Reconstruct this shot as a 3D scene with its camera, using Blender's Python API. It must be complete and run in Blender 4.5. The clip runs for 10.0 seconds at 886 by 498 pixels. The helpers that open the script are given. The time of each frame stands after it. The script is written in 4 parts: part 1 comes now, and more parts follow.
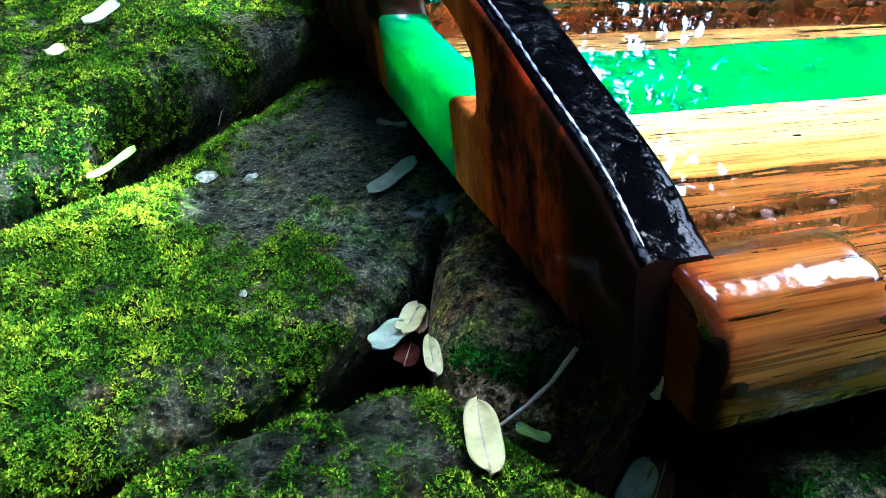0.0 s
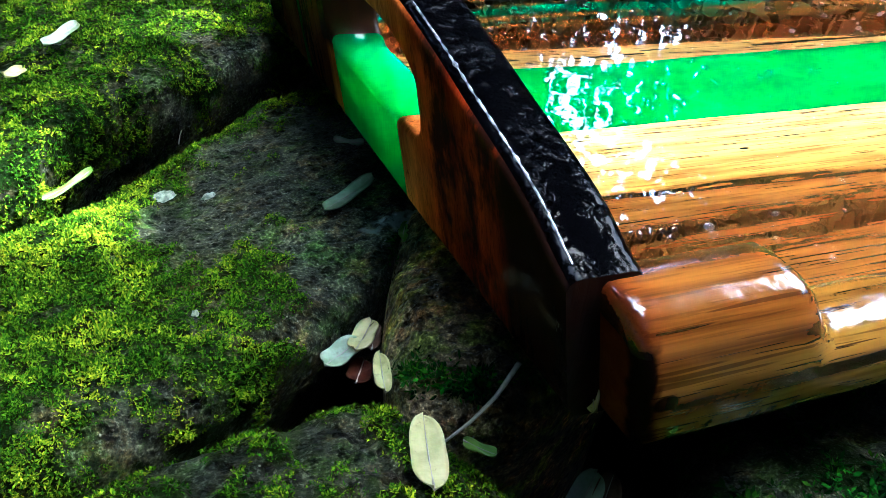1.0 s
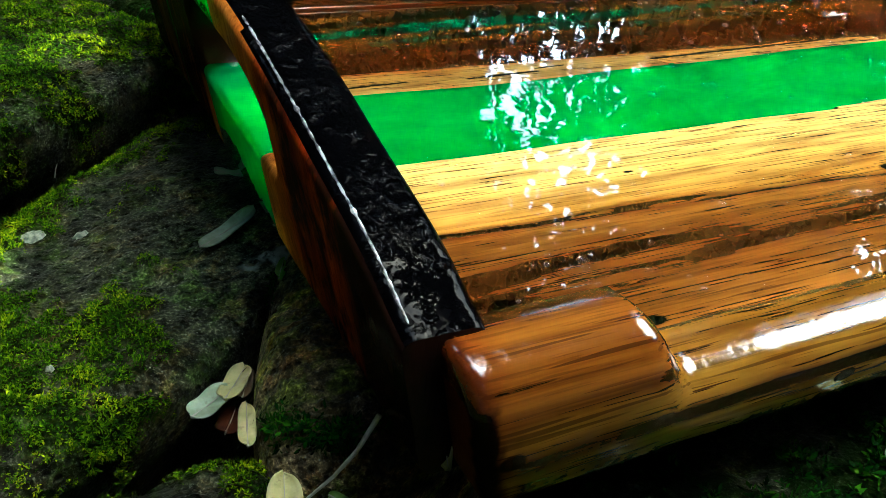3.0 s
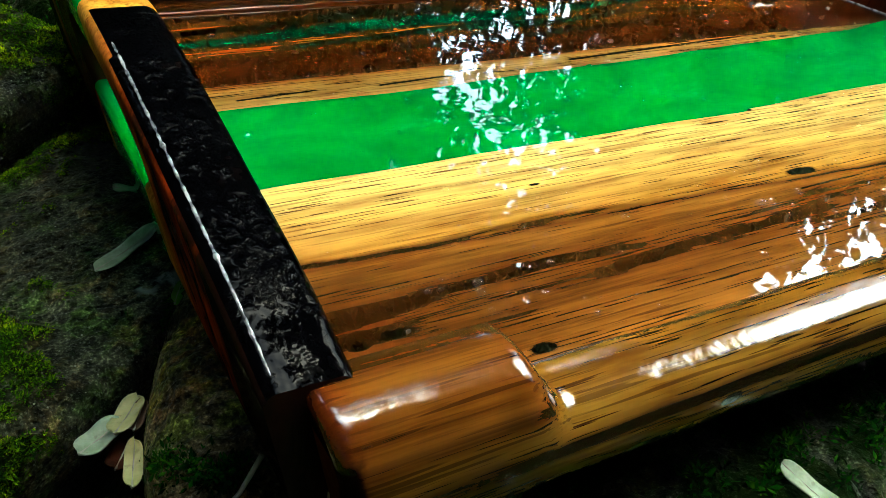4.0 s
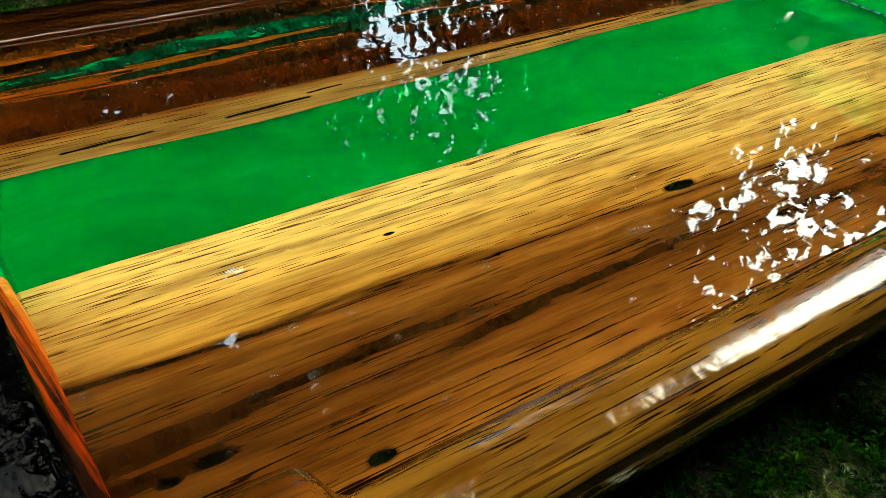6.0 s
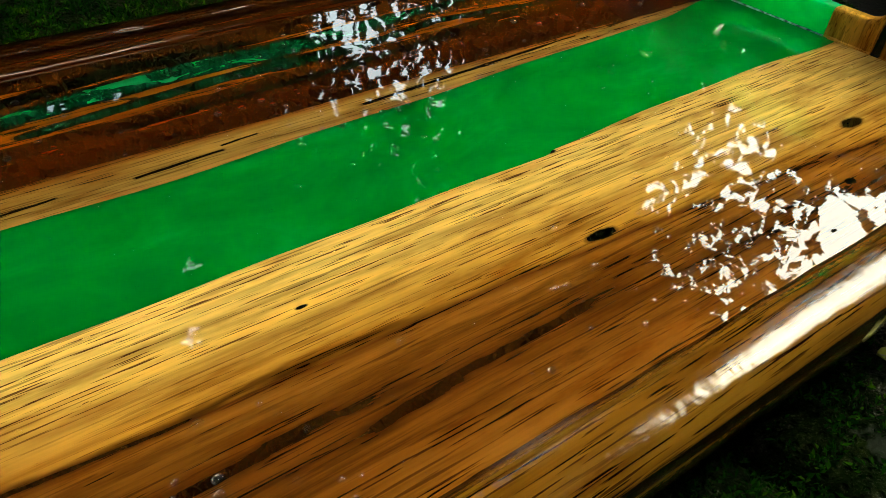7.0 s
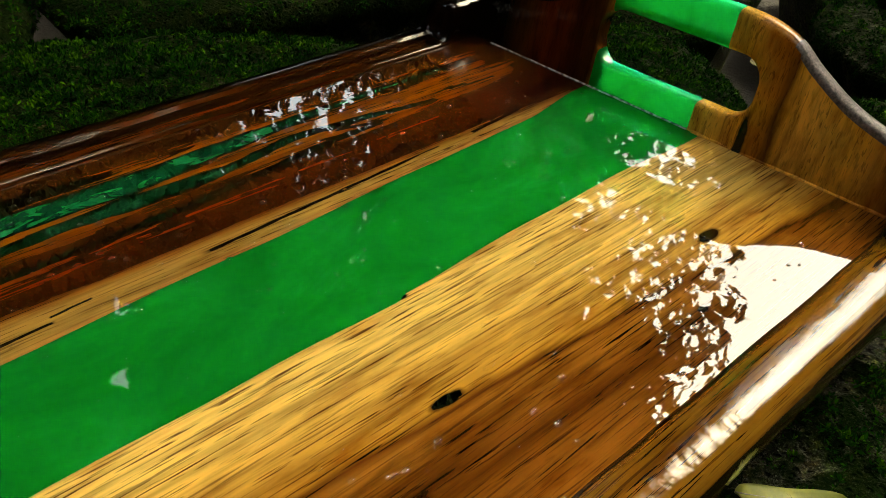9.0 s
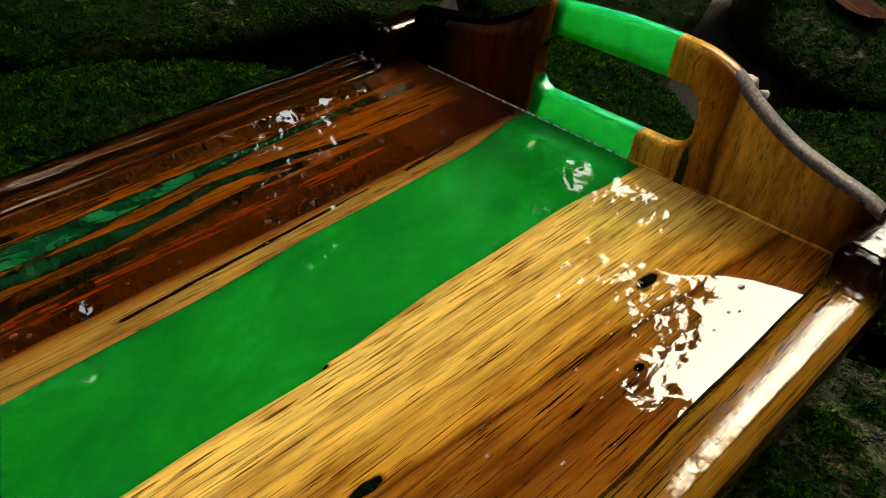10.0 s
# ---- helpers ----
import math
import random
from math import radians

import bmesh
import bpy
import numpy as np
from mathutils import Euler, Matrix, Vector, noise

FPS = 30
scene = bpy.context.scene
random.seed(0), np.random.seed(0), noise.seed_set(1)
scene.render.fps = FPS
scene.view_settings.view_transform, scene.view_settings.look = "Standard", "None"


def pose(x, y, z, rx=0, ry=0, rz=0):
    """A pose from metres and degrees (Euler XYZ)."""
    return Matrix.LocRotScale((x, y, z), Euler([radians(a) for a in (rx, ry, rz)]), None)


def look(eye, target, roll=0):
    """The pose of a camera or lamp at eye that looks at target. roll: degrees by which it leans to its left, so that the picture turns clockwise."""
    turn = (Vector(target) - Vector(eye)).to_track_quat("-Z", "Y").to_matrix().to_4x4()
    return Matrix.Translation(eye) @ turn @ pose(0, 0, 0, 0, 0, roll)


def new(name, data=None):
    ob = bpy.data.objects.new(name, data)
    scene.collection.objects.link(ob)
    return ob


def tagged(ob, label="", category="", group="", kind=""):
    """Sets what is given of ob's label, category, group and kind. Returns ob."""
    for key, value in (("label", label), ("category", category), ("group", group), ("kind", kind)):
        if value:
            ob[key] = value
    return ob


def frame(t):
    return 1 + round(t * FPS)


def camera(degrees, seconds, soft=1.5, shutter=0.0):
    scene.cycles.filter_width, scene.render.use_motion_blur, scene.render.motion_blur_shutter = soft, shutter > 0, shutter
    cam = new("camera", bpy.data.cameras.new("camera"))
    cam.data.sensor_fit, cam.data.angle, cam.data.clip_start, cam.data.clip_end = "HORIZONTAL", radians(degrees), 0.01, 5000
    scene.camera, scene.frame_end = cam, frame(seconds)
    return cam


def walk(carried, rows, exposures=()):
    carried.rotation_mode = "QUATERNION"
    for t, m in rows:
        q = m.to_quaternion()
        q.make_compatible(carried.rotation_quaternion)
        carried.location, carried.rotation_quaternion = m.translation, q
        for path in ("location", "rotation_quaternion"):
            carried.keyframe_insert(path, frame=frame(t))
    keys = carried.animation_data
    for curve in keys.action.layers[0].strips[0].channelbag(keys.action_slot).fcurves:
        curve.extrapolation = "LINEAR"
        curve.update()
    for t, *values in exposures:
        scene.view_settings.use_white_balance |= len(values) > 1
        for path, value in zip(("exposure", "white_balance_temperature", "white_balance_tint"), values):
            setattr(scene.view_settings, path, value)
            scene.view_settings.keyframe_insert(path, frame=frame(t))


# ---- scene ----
cam = camera(55.0, 10.0, soft=0.8)
PATH = [
    (0, (-0.143, -0.26, 0.126), (0.55, 1.287, -0.935), 6.0),
    (0.5, (-0.136, -0.264, 0.129), (0.573, 1.283, -0.922), 5.6),
    (1, (-0.133, -0.266, 0.131), (0.595, 1.281, -0.908), 5.7),
    (1.5, (-0.126, -0.266, 0.132), (0.625, 1.272, -0.902), 5.9),
    (2, (-0.119, -0.268, 0.137), (0.649, 1.266, -0.891), 5.7),
    (3.5, (-0.092, -0.261, 0.144), (0.779, 1.203, -0.903), 6.2),
    (4, (-0.08, -0.261, 0.152), (0.826, 1.166, -0.918), 6.5),
    (4.5, (-0.072, -0.256, 0.158), (0.849, 1.133, -0.947), 6.2),
    (5, (-0.059, -0.251, 0.166), (0.883, 1.096, -0.973), 5.9),
    (5.5, (-0.044, -0.246, 0.169), (0.912, 1.079, -0.984), 5.1),
    (7, (-0.002, -0.228, 0.194), (1.037, 0.991, -1.005), 4.2),
    (7.5, (0.009, -0.228, 0.207), (1.082, 0.978, -0.975), 4.1),
    (8, (0.026, -0.223, 0.217), (1.139, 0.968, -0.942), 3.9),
    (8.5, (0.042, -0.225, 0.224), (1.181, 0.949, -0.927), 3.7),
    (9, (0.056, -0.217, 0.239), (1.21, 0.921, -0.932), 3.7),
    (9.5, (0.071, -0.21, 0.25), (1.238, 0.911, -0.924), 3.2),
    (10, (0.097, -0.206, 0.257), (1.277, 0.871, -0.946), 3.1),
]
# exposure follows the clip's camera
EXPOSURES = [(0.0, 5.25, 4500, 6), (1.0, 4.95, 4800, 2), (2.2, 4.45, 5400, -6), (3.5, 3.95, 5900, -13), (5.5, 3.4, 6700, -15), (7.0, 2.85, 7900, -11), (10.0, 2.85, 8500, -4)]
walk(cam, [(t, look(eye, target, roll)) for t, eye, target, roll in PATH], EXPOSURES)

# ---- daylight ----
SUN_AZ, SUN_EL = radians(-6), radians(61)      # direction the sun stands in, from +x towards +y
world = bpy.data.worlds.new("sky")
scene.world = world
world.use_nodes = True
wn = world.node_tree
sky = wn.nodes.new("ShaderNodeTexSky")
sky.sky_type = "NISHITA"
sky.sun_disc = False
sky.sun_elevation = SUN_EL
sky.sun_rotation = radians(90) - SUN_AZ
sky.air_density, sky.dust_density, sky.ozone_density = 1.0, 6.0, 1.0
wn.links.new(sky.outputs[0], wn.nodes["Background"].inputs["Color"])
wn.nodes["Background"].inputs["Strength"].default_value = 0.15
sun = new("sun", bpy.data.lights.new("sun", "SUN"))
sun.data.energy, sun.data.angle, sun.data.color = 2.6, radians(0.6), (1.0, 0.93, 0.8)
sun.matrix_world = look((4 * math.cos(SUN_AZ), 4 * math.sin(SUN_AZ), 4 * math.tan(SUN_EL)), (0, 0, 0))


# ---- helpers for things and materials ----
def empty(name, x, y, z, label, category, group=""):
    ob = new(name)
    ob.empty_display_size = 0.05
    ob.location = (x, y, z)
    return tagged(ob, label, category, group)


def part(name, mesh, material, parent=None, label="", smooth=True):
    """Links a mesh (in world coordinates) as one object under a thing or a part."""
    if isinstance(mesh, bmesh.types.BMesh):
        bm, mesh = mesh, bpy.data.meshes.new(name)
        bmesh.ops.recalc_face_normals(bm, faces=bm.faces[:])
        bm.to_mesh(mesh)
        bm.free()
    ob = new(name, mesh)
    if material:
        mesh.materials.append(material)
    if smooth:
        mesh.shade_smooth()
    if parent:
        ob.parent = parent
        if parent.type == "EMPTY":
            ob.matrix_parent_inverse = parent.matrix_basis.inverted()
    return tagged(ob, label)


def mesh_of(name, verts, faces):
    me = bpy.data.meshes.new(name)
    me.from_pydata([tuple(v) for v in verts], [], [tuple(f) for f in faces])
    me.update()
    return me


def loft(rings, closed=True):
    """A skin over rings of equally many points, with end caps."""
    n = len(rings[0])
    verts = [p for r in rings for p in r]
    faces = []
    for i in range(len(rings) - 1):
        for j in range(n if closed else n - 1):
            k = (j + 1) % n
            faces.append((i * n + j, i * n + k, (i + 1) * n + k, (i + 1) * n + j))
    if closed:
        k = len(verts)
        verts += list(rings[0]) + list(rings[-1])
        faces.append(tuple(range(k + n - 1, k - 1, -1)))
        faces.append(tuple(range(k + n, k + 2 * n)))
    return verts, faces


def smooth01(a, b, v):
    t = min(1, max(0, (v - a) / (b - a)))
    return t * t * (3 - 2 * t)


class Nodes:
    """A short way to write a procedural material."""

    def __init__(self, name):
        self.mat = bpy.data.materials.new(name)
        self.mat.use_nodes = True
        self.nt = self.mat.node_tree
        self.bsdf = self.nt.nodes["Principled BSDF"]
        self.co = self.nt.nodes.new("ShaderNodeTexCoord").outputs["Object"]
        sep = self.nt.nodes.new("ShaderNodeSeparateXYZ")
        self.nt.links.new(self.co, sep.inputs[0])
        self.axis = {"x": sep.outputs[0], "y": sep.outputs[1], "z": sep.outputs[2]}

    def put(self, socket, value):
        if hasattr(value, "is_output"):
            self.nt.links.new(value, socket)
        elif isinstance(value, tuple) and len(value) == 3 and socket.type == "RGBA":
            socket.default_value = (*value, 1)
        else:
            socket.default_value = value

    def set(self, name, value):
        self.put(self.bsdf.inputs[name], value)

    def math(self, op, a, b=0.0, clamp=False):
        n = self.nt.nodes.new("ShaderNodeMath")
        n.operation, n.use_clamp = op, clamp
        self.put(n.inputs[0], a)
        self.put(n.inputs[1], b)
        return n.outputs[0]

    def scaled(self, sx, sy, sz, shift=(0, 0, 0)):
        n = self.nt.nodes.new("ShaderNodeMapping")
        self.put(n.inputs["Vector"], self.co)
        n.inputs["Scale"].default_value = (sx, sy, sz)
        n.inputs["Location"].default_value = shift
        return n.outputs[0]

    def noise(self, vector, scale=1.0, detail=3.0, rough=0.55, distort=0.0):
        n = self.nt.nodes.new("ShaderNodeTexNoise")
        self.put(n.inputs["Vector"], vector)
        n.inputs["Scale"].default_value = scale
        n.inputs["Detail"].default_value = detail
        n.inputs["Roughness"].default_value = rough
        n.inputs["Distortion"].default_value = distort
        return n.outputs["Fac"]

    def cells(self, vector, scale, feature="F1", out="Distance"):
        n = self.nt.nodes.new("ShaderNodeTexVoronoi")
        n.feature = feature
        self.put(n.inputs["Vector"], vector)
        n.inputs["Scale"].default_value = scale
        return n.outputs[out]

    def span(self, value, a, b, lo=0.0, hi=1.0):
        n = self.nt.nodes.new("ShaderNodeMapRange")
        n.interpolation_type = "SMOOTHSTEP"
        self.put(n.inputs["Value"], value)
        n.inputs["From Min"].default_value, n.inputs["From Max"].default_value = a, b
        n.inputs["To Min"].default_value, n.inputs["To Max"].default_value = lo, hi
        return n.outputs["Result"]

    def ramp(self, fac, stops):
        n = self.nt.nodes.new("ShaderNodeValToRGB")
        self.put(n.inputs[0], fac)
        els = n.color_ramp.elements
        while len(els) < len(stops):
            els.new(0.5)
        for e, (p, c) in zip(els, stops):
            e.position, e.color = p, (*c, 1)
        return n.outputs["Color"]

    def mix(self, fac, a, b, how="MIX"):
        n = self.nt.nodes.new("ShaderNodeMix")
        n.data_type, n.blend_type = "RGBA", how
        self.put(n.inputs["Factor"], fac)
        self.put(n.inputs[6], a)
        self.put(n.inputs[7], b)
        return n.outputs[2]

    def bump(self, height, strength=0.3, distance=0.001, target="Normal", normal=None):
        n = self.nt.nodes.new("ShaderNodeBump")
        n.inputs["Strength"].default_value = strength
        n.inputs["Distance"].default_value = distance
        self.put(n.inputs["Height"], height)
        if normal is not None:
            self.put(n.inputs["Normal"], normal)
        self.set(target, n.outputs[0])
        return n.outputs[0]


def gloss(n, coat=1.0, rough=0.012, ripple=0.08, ior=1.8, grit=0.12, tint=(1, 1, 1)):
    """A poured clear resin coat that lies a little uneven."""
    n.set("Coat Weight", coat)
    n.set("Coat Roughness", rough)
    n.set("Coat IOR", ior)
    n.set("Coat Tint", tint)
    wave = n.noise(n.co, 38, 2, 0.5)
    fine = n.noise(n.co, 160, 2, 0.5)
    n.bump(n.math("ADD", wave, n.math("MULTIPLY", fine, grit)), ripple, 0.0012, "Coat Normal")


def mirrored_haze(n, clean):
    """Towards the far corner, a rougher triangle of coat imitates a milky reflection."""
    x, y = n.math("SUBTRACT", n.axis["x"], 0.366), n.math("SUBTRACT", n.axis["y"], 0.016)
    one = n.math("SUBTRACT", n.math("MULTIPLY", x, 0.112), n.math("MULTIPLY", y, 0.051))
    two = n.math("SUBTRACT", n.math("MULTIPLY", y, 0.11), n.math("MULTIPLY", x, 0.068))
    there = n.math("MULTIPLY", n.span(one, 0.0, 0.0002), n.span(two, -0.0002, 0.0004))
    there = n.math("MULTIPLY", there, n.span(n.noise(n.co, 420, 3, 0.7), 0.36, 0.46, 0.25, 1.0))
    n.set("Coat Roughness", n.math("ADD", n.math("MULTIPLY", there, 0.18), clean))


def wood(name, across, along, first, last, stops, burns_and_shade=(), knots=(), warp=0.012, cracks=None, pores=0.95, ripple=0.055, tone=1.3, slope=0.0, ior=1.75, coat=1.0, coat_rough=0.012, worn=None):
    """Varnished timber: colour bands across, fibres along, burnt and shaded-down zones, knots and resin-filled cracks.
    """
    n = Nodes(name)
    f = {"x": (2.2, 9, 9), "y": (9, 2.2, 9), "z": (9, 9, 2.2)}[along]
    g = {"x": (7, 260, 260), "y": (260, 7, 260), "z": (260, 260, 7)}[along]
    h = {"x": (34, 1150, 1150), "y": (1150, 34, 1150), "z": (1150, 1150, 34)}[along]
    s = {"x": (3, 70, 70), "y": (70, 3, 70), "z": (70, 70, 3)}[along]
    bend = n.math("MULTIPLY", n.math("SUBTRACT", n.noise(n.scaled(*f), 2.4, 3), 0.5), warp * 2)
    streak = n.noise(n.scaled(*s), 1.0, 5, 0.6, 0.3)
    v = n.math("ADD", n.axis[across], bend)
    if slope:
        v = n.math("ADD", v, n.math("MULTIPLY", n.math("SUBTRACT", n.axis["x"], 0.2), slope))
        v = n.math("ADD", v, n.math("MULTIPLY", n.math("MAXIMUM", n.math("SUBTRACT", n.axis["x"], 0.24), 0.0), 0.07))
    v = n.math("ADD", v, n.math("MULTIPLY", n.math("SUBTRACT", streak, 0.5), 0.006))
    t = n.math("DIVIDE", n.math("SUBTRACT", v, first), last - first, True)
    col = n.ramp(t, stops)
    fibre = n.noise(n.scaled(*g), 1.0, 4, 0.6, 0.2)
    col = n.mix(1.0, col, n.ramp(fibre, [(0.3, (0.66, 0.58, 0.48)), (0.5, (1, 1, 1)), (0.7, (1.14, 1.12, 1.06))]), "MULTIPLY")
    col = n.mix(1.0, col, n.ramp(streak, [(0.28, (0.5, 0.4, 0.3)), (0.5, (1, 1, 1)), (0.72, (1.18, 1.15, 1.1))]), "MULTIPLY")
    lanes = n.span(n.noise(n.scaled(*[0.5 * k for k in g], (0.2, 0.1, 0.4)), 1.0, 2, 0.5), 0.4, 0.62, 0.25, 1.0)
    pore = n.span(n.noise(n.scaled(*h), 1.0, 1, 0.5), 0.585, 0.635)
    wide = n.span(n.noise(n.scaled(*[0.5 * k for k in h], (0.7, 0.3, 0.1)), 1.0, 1, 0.4), 0.64, 0.69)
    pore = n.math("MAXIMUM", n.math("MULTIPLY", pore, lanes), n.math("MULTIPLY", wide, 0.6))
    col = n.mix(n.math("MULTIPLY", pore, pores), col, n.mix(1.0, col, (0.13, 0.06, 0.025), "MULTIPLY"))
    patch = n.noise(n.co, 24, 4, 0.6)
    blotch = n.noise(n.scaled(*[4 * k for k in f]), 2.4, 4, 0.6)
    col = n.mix(1.0, col, n.ramp(blotch, [(0.3, (0.64, 0.5, 0.4)), (0.5, (1, 1, 1)), (0.7, (1.2, 1.17, 1.12))]), "MULTIPLY")
    grainy = n.mix(1.0, n.ramp(streak, [(0.3, (0.25, 0.2, 0.2)), (0.5, (1, 1, 1)), (0.7, (1.8, 2.0, 2.0))]), n.ramp(fibre, [(0.3, (0.4, 0.35, 0.3)), (0.5, (1, 1, 1)), (0.7, (1.4, 1.5, 1.5))]), "MULTIPLY")
    for ax, a, b, colour, amount in burns_and_shade:
        colour = n.mix(1.0, grainy, colour, "MULTIPLY")
        colour = n.mix(n.math("MULTIPLY", pore, pores), colour, n.mix(1.0, colour, (0.1, 0.07, 0.05), "MULTIPLY"))
        w = n.math("ADD", n.axis[ax], n.math("MULTIPLY", n.math("SUBTRACT", patch, 0.5), abs(b - a) * 1.1))
        col = n.mix(n.math("MULTIPLY", n.span(w, a, b), amount) if b > a else n.math("MULTIPLY", n.span(w, b, a, 1.0, 0.0), amount), col, colour)
    for cx, cy, rx, ry in knots:
        dx = n.math("DIVIDE", n.math("SUBTRACT", n.axis["x"], cx), rx)
        dy = n.math("DIVIDE", n.math("SUBTRACT", n.axis[across], cy), ry)
        d = n.math("ADD", n.math("MULTIPLY", dx, dx), n.math("MULTIPLY", dy, dy))
        d = n.math("ADD", d, n.math("MULTIPLY", n.math("SUBTRACT", n.noise(n.co, 220, 2), 0.5), 1.1))
        col = n.mix(n.span(d, 0.85, 1.9, 0.75, 0.0), col, (0.05, 0.018, 0.006))
        col = n.mix(n.span(d, 0.75, 1.05, 1.0, 0.0), col, (0.004, 0.007, 0.004))
    if cracks:
        col = cracks(n, col)
    n.set("Base Color", n.mix(1.0, col, (tone, tone, tone), "MULTIPLY"))
    n.set("Roughness", 0.6)
    n.set("Specular IOR Level", 0.0)
    n.bump(n.math("ADD", fibre, n.math("MULTIPLY", pore, -0.6)), 0.25, 0.0006)
    gloss(n, coat, coat_rough, ripple, ior, 0.12 if ripple < 0.2 else 0.5, (1.0, 0.9, 0.62))
    if worn is not None:
        # coat left off the lower part of the sawn end to suppress mirrored moss
        lean = n.math("SUBTRACT", n.axis["x"], n.math("MULTIPLY", n.math("SUBTRACT", 0.026, n.axis["z"]), 0.2))
        bare = n.math("MULTIPLY", n.span(n.math("ADD", lean, n.math("MULTIPLY", n.math("SUBTRACT", patch, 0.5), 0.006)), worn - 0.002, worn + 0.002, 1.0, 0.0), n.span(n.axis["z"], 0.014, 0.02, 1.0, 0.0))
        n.set("Coat Weight", n.math("MULTIPLY", n.math("SUBTRACT", 1.0, n.math("MULTIPLY", bare, 0.97)), coat))
    if cracks is far_cracks:
        mirrored_haze(n, coat_rough)
    return n.mat


# ---- materials ----
GOLD, HONEY, BROWN, DARK, RED, BLACK, CREAM = ((0.56, 0.37, 0.075), (0.42, 0.205, 0.025), (0.22, 0.075, 0.009), (0.06, 0.02, 0.005),
                                              (0.13, 0.028, 0.005), (0.004, 0.003, 0.003), (0.55, 0.38, 0.14))


def near_streaks(n, col):
    """Black mineral streaks in the brown heartwood."""
    run = n.math("MULTIPLY", n.math("SUBTRACT", n.noise(n.scaled(9, 40, 40), 1.0, 4, 0.6), 0.5), 0.02)
    fleck = n.span(n.noise(n.scaled(14, 130, 130, (0.2, 0.6, 0.0)), 1.0, 5, 0.7, 0.5), 0.5, 0.66, 0.0, 0.45)
    brown = n.span(n.math("ADD", n.axis["y"], run), -0.066, -0.054, 1.0, 0.0)
    col = n.mix(n.math("MULTIPLY", fleck, brown), col, n.mix(1.0, col, (0.25, 0.18, 0.14), "MULTIPLY"))
    smoke = n.span(n.math("ADD", n.axis["x"], n.math("MULTIPLY", run, 4.0)), -0.01, 0.13, 0.5, 0.0)
    col = n.mix(n.math("MULTIPLY", smoke, brown), col, n.mix(1.0, col, (0.2, 0.14, 0.1), "MULTIPLY"))
    for y0, slope, width, a, b in ((-0.081, 0.0, 0.0022, -0.005, 0.15), (-0.0945, 0.05, 0.0026, 0.10, 0.24), (-0.0515, -0.03, 0.0015, -0.03, 0.17), (-0.0925, -0.05, 0.0024, -0.01, 0.06)):
        y = n.math("SUBTRACT", n.math("ADD", n.axis["y"], run), n.math("ADD", n.math("MULTIPLY", n.axis["x"], slope), y0))
        e = n.math("DIVIDE", n.math("ABSOLUTE", y), width)
        there = n.math("MULTIPLY", n.span(n.axis["x"], b - 0.06, b, 1.0, 0.0), n.span(n.axis["x"], a - 0.03, a))
        col = n.mix(n.math("MULTIPLY", n.span(e, 0.2, 2.2, 0.8, 0.0), there), col, n.mix(1.0, col, (0.12, 0.08, 0.06), "MULTIPLY"))
    return col


# veins of green resin in the far board: x, lower and upper edge
VEINS = [
    ([(-0.03, 0.143, 0.149), (0.05, 0.146, 0.156), (0.1, 0.15, 0.165), (0.15, 0.153, 0.168), (0.2, 0.151, 0.167), (0.25, 0.156, 0.168), (0.28, 0.16, 0.1695), (0.33, 0.1655, 0.1695), (0.42, 0.1678, 0.1695), (0.462, 0.1636, 0.1642)], 1.0),
    ([(0.06, 0.133, 0.136), (0.13, 0.138, 0.143), (0.165, 0.1405, 0.146), (0.2, 0.137, 0.148), (0.23, 0.137, 0.145), (0.26, 0.141, 0.145), (0.3, 0.1478, 0.1512), (0.34, 0.143, 0.147), (0.37, 0.1392, 0.1412), (0.397, 0.136, 0.1362)], 0.35),
    ([(0.09, 0.1178, 0.1185), (0.16, 0.1205, 0.123), (0.22, 0.121, 0.1245), (0.26, 0.1255, 0.128), (0.32, 0.132, 0.1336), (0.35, 0.1332, 0.1334)], 0.12),
    ([(-0.03, 0.16, 0.163), (0.06, 0.165, 0.171), (0.12, 0.173, 0.184), (0.17, 0.174, 0.181), (0.2, 0.1745, 0.1755)], 0.05),
]


